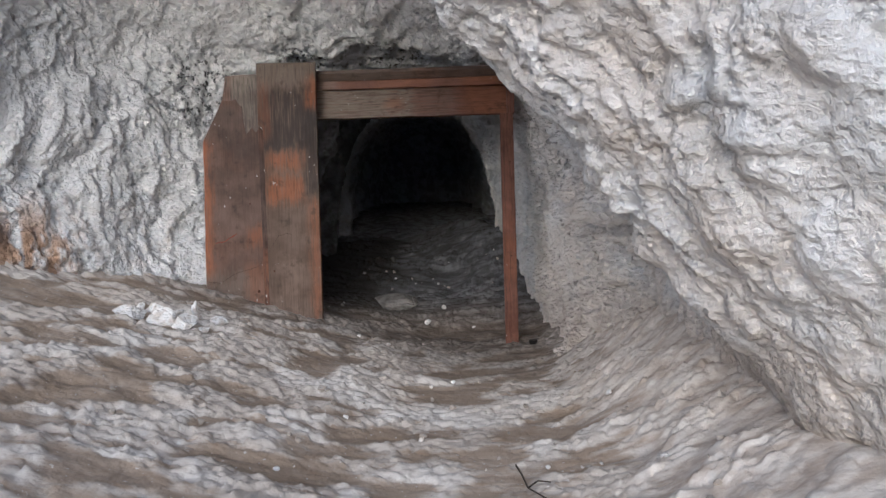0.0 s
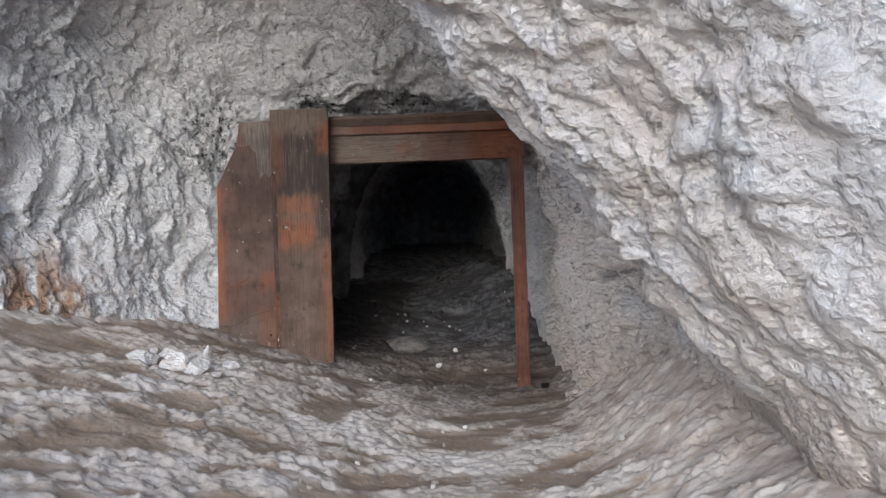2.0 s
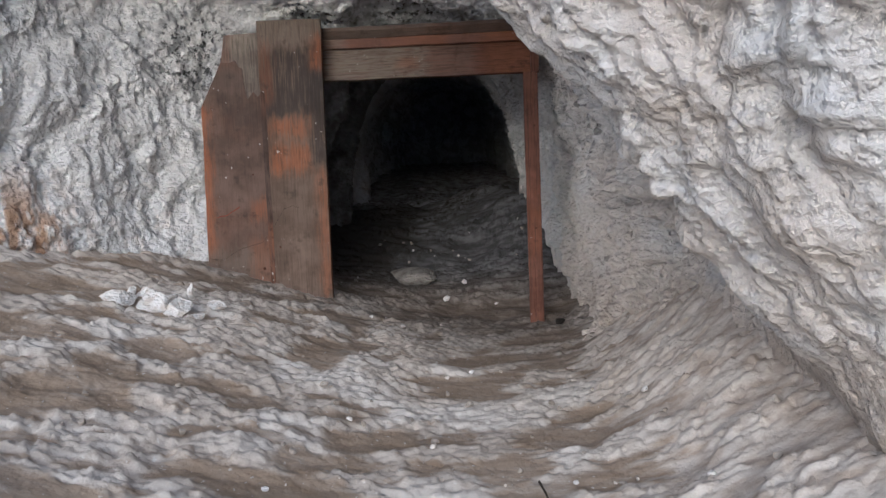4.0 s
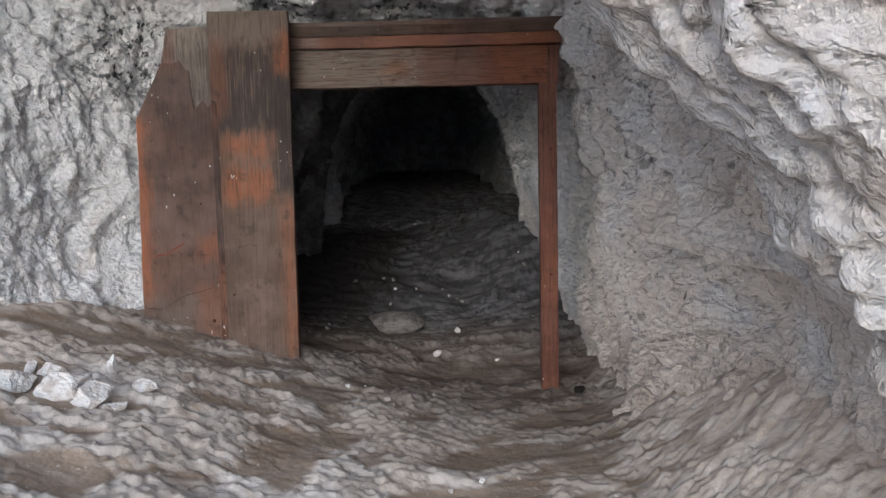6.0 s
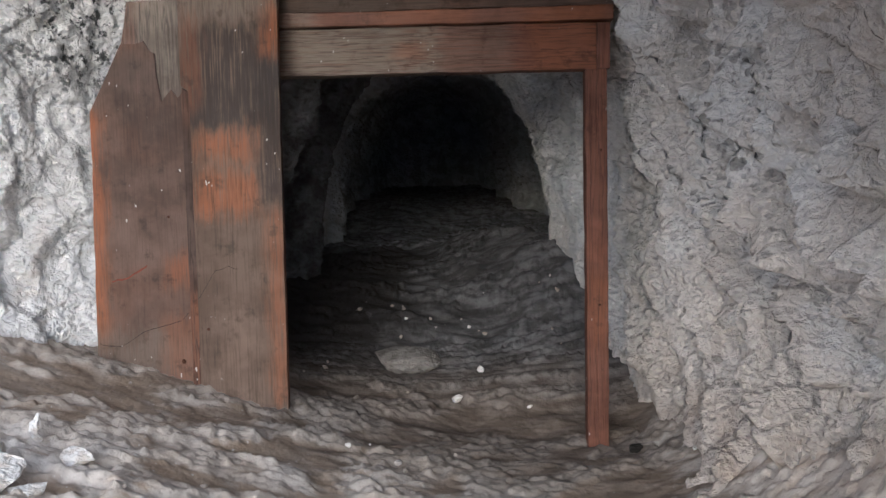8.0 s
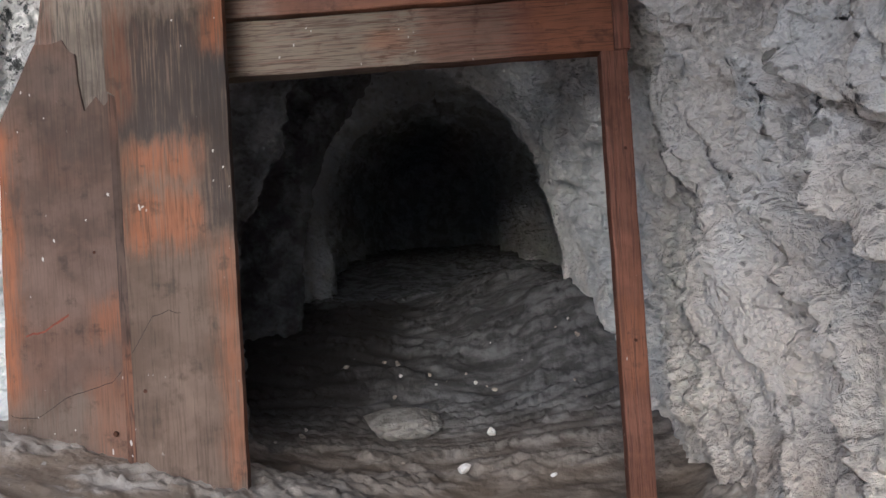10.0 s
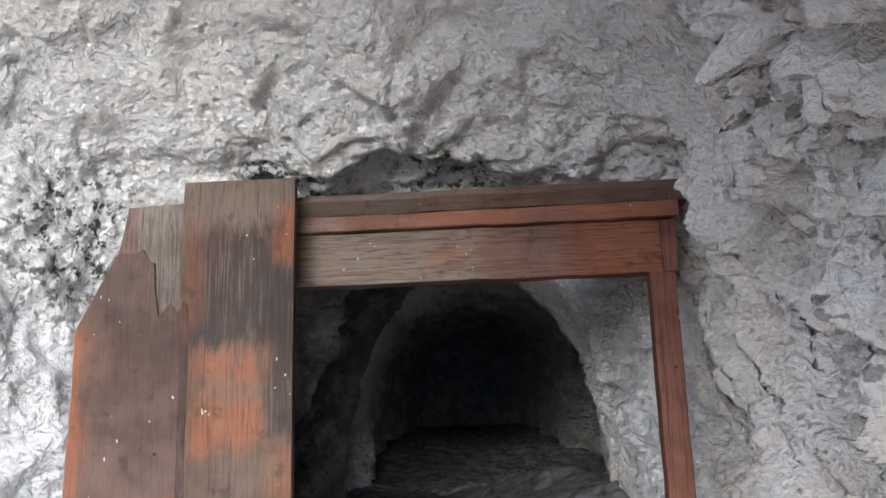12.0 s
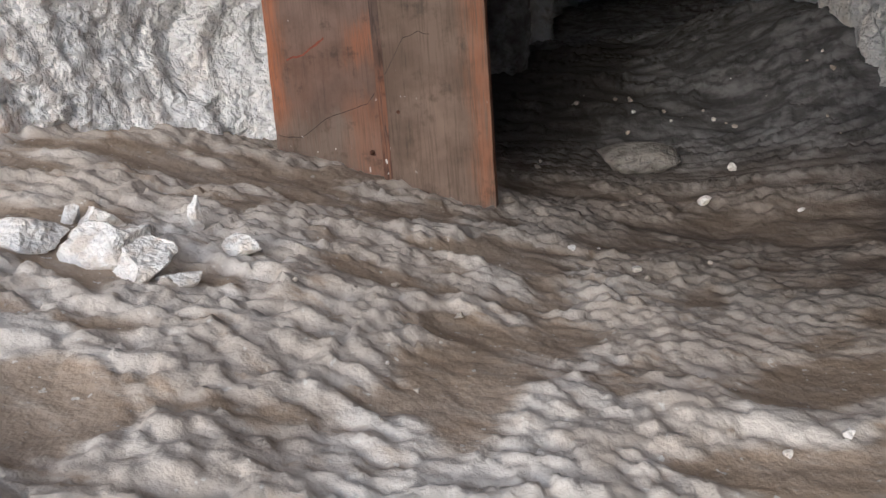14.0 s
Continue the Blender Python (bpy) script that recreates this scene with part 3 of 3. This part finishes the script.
# the low brow at the mouth and the bulge over the lintel are calmer, and so are the tunnel's hewn arches
d = d * (1 - 0.40 * (1 - smooth(P[..., 1], 3.5, 4.5)))
d = d * (1 - 0.60 * np.exp(-((P[..., 0] + 0.1) / 0.8) ** 2 - ((P[..., 1] - 5.65) / 0.6) ** 2) * smooth(P[..., 2], 1.8, 2.1))
d = d * (1 - 0.45 * smooth(P[..., 1], 7.4, 8.0))
# cracks
bent = P + 0.07 * np.stack([bumps(P, 0.2, 61), bumps(P, 0.2, 62), bumps(P, 0.2, 63)], -1)
d = d - 0.016 * np.exp(-(bumps(bent * (1, 1, 0.7), 0.26, 64) / 0.035) ** 2) * smooth(bumps(P, 0.5, 65), -0.15, 0.2)
d = d - 0.010 * np.exp(-(bumps(bent, 0.12, 66) / 0.05) ** 2) * (1 - 0.8 * smooth(P[..., 0], 0.2, 0.6))
# nested folds beside the door: each one a lip that overhangs the next, swept towards the mouth lower down
down = np.maximum(0, 1.25 - P[..., 2])
sweep = P[..., 1] + 0.62 * down ** 1.25 + 0.26 * bumps(P * (1, 1, 0.6), 0.55, 28) + 0.10 * bumps(P, 0.2, 29) + 0.035 * bumps(P, 0.08, 30)
turn_of = (sweep / 0.36) % 1
lip = turn_of ** 1.6 - smooth(turn_of, 0.84, 1.0)
second = (sweep / 0.13 + 0.4 * bumps(P, 0.3, 33)) % 1
lip = lip + 0.32 * (second ** 1.4 - smooth(second, 0.80, 1.0)) * smooth(bumps(P, 0.4, 34), -0.2, 0.2)
d = d + 0.25 * (lip - 0.25) * smooth(P[..., 0], 0.15, 0.45) * smooth(P[..., 1], 4.5, 5.1) * (1 - 0.7 * smooth(P[..., 1], 6.35, 6.7)) * (1 - smooth(P[..., 1], 7.3, 7.7)) * (1 - smooth(P[..., 2], 1.8, 2.3))
# hewn ribs in the tunnel, their broken faces turned to the door
rib_at = P[..., 1] + 0.22 * bumps(P, 0.6, 35) + 0.07 * bumps(P, 0.18, 36) - 0.25 * (P[..., 2] - 1.2) * (P[..., 0] < -0.3)
rib = (rib_at / 0.46) % 1
in_tunnel = smooth(P[..., 1], 6.75, 7.1) * (1 - 0.85 * smooth(P[..., 0], -0.1, 0.2) * (1 - smooth(P[..., 1], 7.6, 8.0)))
d = d + 0.09 * (smooth(rib, 0.0, 0.22) - rib - 0.1) * in_tunnel
# an undercut ledge along one wall
ledge_z = 0.90 + 0.35 * smooth(P[..., 1], 5.2, 5.9) + 0.08 * bumps(P, 0.3, 27)
d = d + 0.13 * (smooth(P[..., 2] - ledge_z, -0.05, 0.06) - 0.5) * smooth(P[..., 1], 3.9, 4.4) * (1 - smooth(P[..., 1], 5.5, 6.0)) * (P[..., 0] > 0) * (1 - smooth(P[..., 2], 1.2, 1.7))
# thin ledges and broken layers near the mouth and on the ceiling
layer = P @ np.array([0.45, 0.35, 0.82]) + 0.10 * bumps(P, 0.4, 19)
teeth = np.abs((layer / 0.075) % 1 - 0.5) * 2
broken = np.clip(smooth(P[..., 2], 1.5, 2.0) * 0.8 + (1 - smooth(P[..., 1], 2.9, 3.5)) * 0.9, 0, 1) * smooth(bumps(P, 0.5, 20), -0.2, 0.25)
d = d + 0.034 * broken * (teeth - 0.5)
# overhanging lips across the ceiling, each one hiding the foot of the next
brow = P[..., 1] + 0.42 * bumps(P * (1, 0.5, 1), 0.8, 81) + 0.12 * bumps(P, 0.22, 82) + 0.03 * bumps(P, 0.07, 83) - 0.25 * np.abs(P[..., 0] + 0.8)
shelf = (brow / 0.45) % 1
over = smooth(P[..., 2], 1.5, 1.95) * smooth(P[..., 1], 2.6, 3.4) * (1 - smooth(P[..., 1], 6.25, 6.5))
d = d + 0.06 * (1 - 0.6 * smooth(-P[..., 0], 1.0, 1.8)) * over * (shelf ** 1.5 - smooth(shelf, 0.80, 0.97) - 0.25)
# pits
pit = smooth(bumps(P, 0.065, 21), 0.30, 0.46)
pit_zone = np.exp(-(((P - (-1.85, 6.1, 1.95)) / (0.4, 0.5, 0.4)) ** 2).sum(-1)) + 0.25 * smooth(bumps(P, 0.8, 22), 0.0, 0.4)
d = d - 0.035 * pit * pit_zone
for x, y, z, radius, much in LUMPS:
    d = d + much * np.exp(-((P - (x, y, z)) ** 2).sum(-1) / radius ** 2)
# the rock is worn smooth where the floor runs up against it
foot_calm = smooth(P[..., 2] - floor_height(P[..., 0], P[..., 1]), -0.05, 0.55)
d = d * np.where(P[..., 0] > 0, 0.60 + 0.40 * foot_calm, 1.0)
by_door = np.exp(-((P[..., 1] - 6.2) / 0.22) ** 2)
d = d * (1 - 0.3 * by_door)
P = P + N * d[..., None]
N = normals_of(P) * inward

inside = np.repeat((rows_y[:-1] > 6.45)[:, None], AROUND - 1, 1)
share = np.repeat(np.linspace(0, 1, AROUND - 1)[None, :], len(rows_y) - 1, 0)
roof = (share > 0.36) & (share < 0.64)
right_side = share <= 0.36
left_side = share >= 0.64
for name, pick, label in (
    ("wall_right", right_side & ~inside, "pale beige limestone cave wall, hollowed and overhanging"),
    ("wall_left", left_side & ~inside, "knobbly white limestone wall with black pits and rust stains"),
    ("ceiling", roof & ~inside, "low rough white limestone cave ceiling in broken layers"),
    ("tunnel_wall_right", right_side & inside, "hewn rock wall of the tunnel behind the door frame, toned grey for dim light"),
    ("tunnel_wall_left", left_side & inside, "ribbed rock wall of the tunnel, coloured dark for the door's shade"),
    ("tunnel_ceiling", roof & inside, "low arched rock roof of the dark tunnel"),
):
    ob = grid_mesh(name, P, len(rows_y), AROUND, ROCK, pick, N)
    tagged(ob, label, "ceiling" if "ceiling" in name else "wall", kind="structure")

# the tunnel's end
ex, ez = np.meshgrid(np.linspace(-2.4, 1.0, 70), np.linspace(0.7, 3.0, 60))
E3 = np.stack([ex, np.full_like(ex, 15.6), ez], -1)
E3[..., 1] += 0.2 * bumps(E3, 0.6, 31) + 0.06 * bumps(E3, 0.2, 32)
end_wall = grid_mesh("tunnel_wall_end", E3, 60, 70, ROCK)
tagged(end_wall, "rough rock face at the dark tunnel's end", "wall", kind="structure")

# the hill that the cave is cut into: from the mouth's rim outwards, over the top and down behind
rim_n = 150
ring0 = P[0, np.linspace(0, AROUND - 1, rim_n).astype(int)]
hill_rows = [ring0]
for k, (y, grow, lift) in enumerate(((1.55, 1.12, 0.1), (1.5, 1.4, 0.3), (1.7, 1.8, 0.5), (2.3, 2.2, 0.7), (3.5, 2.5, 1.0), (6.0, 2.7, 1.6), (10.0, 3.0, 2.4), (16.0, 2.6, 2.4), (22.0, 2.0, 1.4), (25.0, 1.1, 0.4), (25.5, 0.1, -1.0))):
    q = ring0.copy()
    q[:, 0] = ring0[:, 0] * grow
    q[:, 2] = np.where(ring0[:, 2] > 0.2, ring0[:, 2] * (1 + (grow - 1) * 0.5) + lift * smooth(ring0[:, 2], 0.2, 2.5), ring0[:, 2] - 0.6)
    q[:, 1] = y
    hill_rows.append(q)
H = np.array(hill_rows)
fine_k = np.linspace(0, len(H) - 1, 110)
H = spline(np.arange(len(H)), H.reshape(len(H), -1), fine_k).reshape(len(fine_k), rim_n, 3)
HN = normals_of(H)
H = H + HN * (smooth(fine_k, 0, 1.5)[:, None, None]) * (0.35 * bumps(H, 2.2, 41) + 0.2 * bumps(H, 0.8, 42))[..., None]
hill = grid_mesh("cliff", H, len(H), rim_n, ROCK)
tagged(hill, "rocky limestone hillside round the cave mouth", "cliff", kind="structure")

# open ground before the cave, to the horizon; unseen, pale to bounce light inside
ox = np.concatenate([-np.geomspace(1500, 4, 26), np.linspace(-3, 3, 7), np.geomspace(4, 1500, 26)])
GX, GY = np.meshgrid(ox, ox)
G3 = np.stack([GX, GY, np.full_like(GX, -0.62)], -1)
far_away = smooth(np.hypot(GX, GY), 8, 60)
G3[..., 2] += 0.10 * bumps(G3, 3.0, 51) + far_away * 2.0 * bumps(G3, 40.0, 52) - 3.0 * smooth(np.hypot(GX, GY), 10, 200)
G3[..., 2] += 3.0 * smooth(-GY, 60, 190) * (1 + 0.25 * bumps(G3, 45.0, 53))
ground = grid_mesh("ground", G3, len(ox), len(ox), GROUND)
tagged(ground, "dry stony open ground before the cave", "ground", kind="structure")


# ---- helpers for things ----
def part(name, bm, material, parent=None, label=""):
    """Links a bmesh as one mesh object, under its thing or part."""
    me = bpy.data.meshes.new(name)
    bmesh.ops.recalc_face_normals(bm, faces=bm.faces)
    bm.to_mesh(me)
    bm.free()
    me.materials.append(material)
    ob = new(name, me)
    if parent is not None:
        ob.parent = parent
        ob.matrix_parent_inverse = parent.matrix_world.inverted()
    if label:
        ob["label"] = label
    return ob


def empty(name, place):
    ob = new(name)
    ob.empty_display_size = 0.1
    ob.matrix_world = Matrix.Translation(place)
    bpy.context.view_layer.update()
    return ob


def plank(outline, y0, y1, cut=0.03, wave=0.003, seed=0, edge=0.004):
    """A board whose face has that outline in x and z, from y0 (front) to y1, with worn, slightly wavy edges."""
    bm = bmesh.new()
    rim = []
    n = len(outline)
    for i in range(n):
        a, b = Vector(outline[i]), Vector(outline[(i + 1) % n])
        k = max(1, int((b - a).length / cut))
        for j in range(k):
            p = a.lerp(b, j / k)
            w = noise.noise(Vector((p.x * 9 + seed, p.y * 9, seed))) * wave
            rim.append((p.x + w, p.y + w * 0.7))
    front = [bm.verts.new((x, y0, z)) for x, z in rim]
    back = [bm.verts.new((x, y1, z)) for x, z in rim]
    f = bm.faces.new(front)
    bm.faces.new(back[::-1])
    for i in range(len(rim)):
        j = (i + 1) % len(rim)
        bm.faces.new((front[j], front[i], back[i], back[j]))
    if edge:
        sel = [e for e in f.edges]
        bmesh.ops.bevel(bm, geom=sel, offset=edge, segments=2, affect="EDGES", profile=0.6)
    return bm


def beam(x0, x1, y0, y1, z0, z1, edge=0.005, cuts=14, along="x", wave=0.003, seed=0):
    """A squared timber with worn arrises, a little uneven along its length."""
    bm = bmesh.new()
    bmesh.ops.create_cube(bm, size=1.0, matrix=Matrix.Translation(((x0 + x1) / 2, (y0 + y1) / 2, (z0 + z1) / 2)) @ Matrix.Diagonal((x1 - x0, y1 - y0, z1 - z0, 1)))
    bmesh.ops.bevel(bm, geom=bm.edges[:], offset=edge, segments=2, affect="EDGES", profile=0.6)
    k = "xyz".index(along)
    long_edges = [e for e in bm.edges if abs((e.verts[0].co - e.verts[1].co)[k]) > 0.5 * abs((x1 - x0, y1 - y0, z1 - z0)[k])]
    bmesh.ops.subdivide_edges(bm, edges=long_edges, cuts=cuts, use_grid_fill=True)
    for v in bm.verts:
        for i in range(3):
            if i != k:
                v.co[i] += wave * noise.noise(Vector((v.co[k] * 5 + seed, i * 3.1, seed)))
                v.co[i] += wave * 0.8 * noise.noise(Vector((v.co[k] * 19 + seed, v.co[(k + 1) % 3] * 30, i * 5.7)))
    return bm


def smooth_faces(ob):
    for p in ob.data.polygons:
        p.use_smooth = True
    return ob


# ---- the door frame ----
door_frame = empty("door_frame", (0.46, 6.25, 0.0))
tagged(door_frame, "old red-brown wooden door frame with a moulded lintel, set in the rock", "door frame")
part("lintel", beam(-1.10, 0.455, 6.20, 6.29, 1.650, 1.850, 0.004, 26, "x", 0.004, 3), LINTEL_WOOD, door_frame, "greyed bare wooden lintel board")
part("post", beam(0.405, 0.500, 6.205, 6.29, -0.06, 1.848, 0.006, 26, "z", 0.0025, 5), POST_WOOD, door_frame)
part("post", beam(-1.11, -1.02, 6.215, 6.29, 0.02, 1.648, 0.006, 10, "z", 0.004, 8), POST_WOOD, door_frame)
part("corner_block", beam(0.457, 0.512, 6.190, 6.29, 1.650, 1.846, 0.004, 4, "z", 0.002, 9), POST_WOOD, door_frame)
part("fascia", beam(-1.10, 0.525, 6.165, 6.29, 1.853, 1.915, 0.008, 26, "x", 0.003, 12), FASCIA_WOOD, door_frame, "reddish painted moulding strip")
bm = bmesh.new()
cap = [(6.30, 1.917), (6.172, 1.917), (6.158, 1.935), (6.135, 1.962), (6.130, 1.985), (6.30, 1.992)]
loops = []
for i in range(41):
    x = -1.10 + (0.565 + 1.10) * i / 40
    loops.append([bm.verts.new((x, y + 0.003 * noise.noise(Vector((x * 9, y * 20, 1))), z + 0.004 * noise.noise(Vector((x * 7, z * 20, 2))))) for y, z in cap])
for a, b in zip(loops, loops[1:]):
    for i in range(len(cap)):
        j = (i + 1) % len(cap)
        bm.faces.new((a[i], a[j], b[j], b[i]))
bm.faces.new(loops[0])
bm.faces.new(loops[-1][::-1])
part("cornice", bm, CORNICE_WOOD, door_frame, "dark worn cornice moulding with a sloped underside")

# ---- the door leaf of two wide boards, standing ajar in front of the frame ----
door_leaf = empty("door_leaf", (-1.32, 6.09, 0.3))
tagged(door_leaf, "weathered two-board door leaf with worn orange paint, bedded in earth", "door")
part("board", plank([(-1.745, 0.38), (-1.318, 0.22), (-1.318, 1.585), (-1.342, 1.553), (-1.370, 1.592), (-1.385, 1.575), (-1.414, 1.538), (-1.424, 1.60), (-1.432, 1.66), (-1.437, 1.745), (-1.46, 1.76), (-1.48, 1.80), (-1.52, 1.785), (-1.578, 1.79), (-1.725, 1.505)], 6.084, 6.095, 0.03, 0.005, 2, 0.002), BOARD_WOOD, door_leaf, "brown front layer with a slanted side and splintered top")
part("board", plank([(-1.70, 0.40), (-1.318, 0.24), (-1.318, 1.975), (-1.550, 1.968), (-1.575, 1.80), (-1.70, 1.50)], 6.096, 6.122, 0.06, 0.003, 4), BARE_WOOD, door_leaf, "bare greyed board showing behind the splintered layer")
part("board", plank([(-1.275, 0.24), (-0.903, 0.13), (-0.893, 2.035), (-1.312, 2.040), (-1.312, 1.60), (-1.278, 1.58)], 6.040, 6.080, 0.05, 0.003, 7), PLANK_WOOD, door_leaf, "greyed plank with bright orange paint rests")
part("strip", plank([(-1.316, 0.24), (-1.279, 0.23), (-1.281, 1.575), (-1.315, 1.595)], 6.058, 6.092, 0.05, 0.004, 9, 0.003), STRIP_WOOD, door_leaf, "narrow dark strip between the boards")


def nail(x, y, z, r=0.007):
    bm = bmesh.new()
    bmesh.ops.create_uvsphere(bm, u_segments=10, v_segments=6, radius=r, matrix=Matrix.Translation((x, y, z)) @ Matrix.Diagonal((1, 0.45, 1, 1)))
    return bm


for x, y, z in ((-1.235, 6.043, 0.565), (-1.36, 6.073, 0.42), (-1.40, 6.073, 1.05), (-1.02, 6.043, 1.30), (0.46, 6.203, 0.62), (0.47, 6.203, 1.30)):
    smooth_faces(part("nail", nail(x, y, z, 0.010 if z < 0.6 else 0.006), IRON, door_leaf if x < 0 else door_frame, "rusty nail head"))


def crack_line(points, y, wide=0.0018):
    """A thin split that wanders across a board's face."""
    bm = bmesh.new()
    fine = []
    for (x0, z0), (x1, z1) in zip(points, points[1:]):
        for k in range(6):
            x, z = x0 + (x1 - x0) * k / 6, z0 + (z1 - z0) * k / 6
            w = 0.006 * noise.noise(Vector((x * 40, z * 40, 3)))
            fine.append((x + w, z + w, wide * (0.6 + 0.6 * abs(noise.noise(Vector((x * 25, z * 25, 8)))))))
    rows = [(bm.verts.new((x, y, z + t)), bm.verts.new((x, y, z - t)), bm.verts.new((x, y + 0.003, z - t)), bm.verts.new((x, y + 0.003, z + t))) for x, z, t in fine]
    for a, b in zip(rows, rows[1:]):
        for i in range(4):
            bm.faces.new((a[i], a[(i + 1) % 4], b[(i + 1) % 4], b[i]))
    return bm


SPLIT = plain_material("dark split in the wood", (0.055, 0.038, 0.030), 0.9)
part("crack", crack_line([(-1.735, 0.50), (-1.64, 0.485), (-1.52, 0.557), (-1.366, 0.596), (-1.325, 0.64)], 6.083), SPLIT, door_leaf, "thin dark split across the board")
part("crack", crack_line([(-1.27, 0.70), (-1.197, 0.815), (-1.139, 0.834), (-1.09, 0.82)], 6.039), SPLIT, door_leaf, "thin dark split across the plank")
part("scar", crack_line([(-1.66, 0.775), (-1.60, 0.785), (-1.53, 0.825), (-1.50, 0.845)], 6.083, 0.006), plain_material("red scar", (0.20, 0.06, 0.035)), door_leaf, "reddish gouge in the board")


# ---- loose stones ----
def stone_mesh(size, seed, sharp=0.68):
    """A broken stone: a cut-up lump with flat facets."""
    bm = bmesh.new()
    bmesh.ops.create_icosphere(bm, subdivisions=4 if size[0] > 0.09 else 2, radius=0.5)
    rng = random.Random(seed)
    for _ in range(13):
        n = Vector((rng.gauss(0, 1), rng.gauss(0, 1), rng.gauss(0, 0.8))).normalized()
        lim = 0.5 * (1 - sharp * rng.uniform(0.3, 0.95))
        for v in bm.verts:
            k = v.co.dot(n) - lim
            if k > 0:
                v.co -= n * k
    for v in bm.verts:
        v.co += v.co.normalized() * (0.05 * noise.noise(v.co * 4 + Vector((seed, 0, 0))) + 0.035 * noise.noise(v.co * 11 + Vector((0, seed, 0))))
        v.co = Vector((v.co.x * size[0], v.co.y * size[1], v.co.z * size[2]))
    return bm


def stone(name, x, y, size, seed, label, material, turn=0.0, group="", sink=0.3, tilt=0.0, sharp=0.68):
    ob = part(name, stone_mesh(size, seed, sharp), material)
    ob.matrix_world = pose(x, y, ground_at(x, y) + size[2] * (0.42 - sink), tilt, 0, turn)
    return tagged(ob, label, "stone", group)


heap = "heap of broken white stones"
white = "broken white limestone piece lying on the earth bank"
for i, (x, y, s, turn, tilt) in enumerate((
    (-1.78, 4.80, (0.25, 0.17, 0.10), 6, 4), (-1.60, 4.82, (0.21, 0.18, 0.13), 40, 8), (-1.46, 4.80, (0.19, 0.15, 0.12), -24, 10),
    (-1.68, 4.95, (0.12, 0.10, 0.11), 30, 20), (-1.53, 4.90, (0.17, 0.12, 0.10), 80, 6), (-1.36, 4.80, (0.12, 0.08, 0.06), 15, 0),
    (-1.78, 4.96, (0.06, 0.05, 0.09), 70, 12))):
    stone("broken_stone", x, y, (1.18 * s[0], 1.15 * s[1], s[2]), 11 + i, white, WHITE_STONE, turn, heap, 0.24, tilt)
stone("broken_stone", -1.33, 5.02, (0.15, 0.10, 0.08), 31, "flat white stone beside the heap on the bank", WHITE_STONE, 5, "", 0.1)
stone("broken_stone", -1.50, 5.10, (0.05, 0.04, 0.13), 37, "small pointed white stone standing upright in the earth", WHITE_STONE, 40, "", 0.05)
stone("pebble", -0.19, 6.63, (0.085, 0.06, 0.06), 41, "pale round pebble on the doorway floor", WHITE_STONE, 20, "pebbles in the doorway", 0.1)
stone("pebble", -0.06, 6.93, (0.06, 0.05, 0.05), 43, "small white pebble on the tunnel floor", WHITE_STONE, 70, "pebbles in the doorway", 0.1)
stone("flat_stone", -0.46, 7.02, (0.40, 0.34, 0.15), 48, "low mud-grey stone half sunk inside the doorway", DAMP_STONE, -8, "", 0.40, 0.0, 0.35)
stone("dark_stone", 0.60, 6.10, (0.10, 0.07, 0.06), 53, "small dark chip at the foot of the frame post", plain_material("dark chip", (0.03, 0.026, 0.022)), 25, "", 0.1)

rng = random.Random(5)
for i in range(130):
    if i < 16:
        x, y = rng.uniform(0.5, 1.15), rng.uniform(2.9, 3.6)
    elif i < 50:
        x, y = rng.uniform(-1.0, 0.4), rng.uniform(6.5, 7.6)
    else:
        x, y = rng.uniform(-1.5, 0.9), rng.uniform(3.2, 6.0)
    r = rng.uniform(0.008, 0.040) ** 1.5 * 4.8
    stone("pebble", x, y, (r * 1.5, r * 1.1, r), 60 + i, "small limestone crumb on the trodden floor", MUD_STONE if i % 4 else WHITE_STONE, rng.uniform(0, 180), "scattered pebbles", 0.1)


# ---- a dry twig on the floor ----
def twig(points, radius):
    cu = bpy.data.curves.new("twig", "CURVE")
    cu.dimensions = "3D"
    cu.bevel_depth = radius
    cu.bevel_resolution = 2
    for line in points:
        sp = cu.splines.new("POLY")
        sp.points.add(len(line) - 1)
        for k, (x, y, z) in enumerate(line):
            sp.points[k].co = (x, y, z, 1)
            sp.points[k].radius = 1 - 0.6 * k / len(line)
    ob = new("twig_curve", cu)
    me = bpy.data.meshes.new_from_object(ob.evaluated_get(bpy.context.evaluated_depsgraph_get()))
    bpy.data.objects.remove(ob)
    me.materials.append(BARK)
    return new("twig", me)


def on_floor(x, y, up=0.008):
    return (x, y, ground_at(x, y) + up)


tw = twig([[on_floor(0.33, 3.52, 0.05), on_floor(0.35, 3.46, 0.035), on_floor(0.37, 3.39), on_floor(0.43, 3.28), on_floor(0.50, 3.18)],
           [on_floor(0.37, 3.39), on_floor(0.41, 3.39, 0.03), on_floor(0.46, 3.385, 0.02)]], 0.0045)
tagged(tw, "dry dark forked twig lying on the floor", "twig")
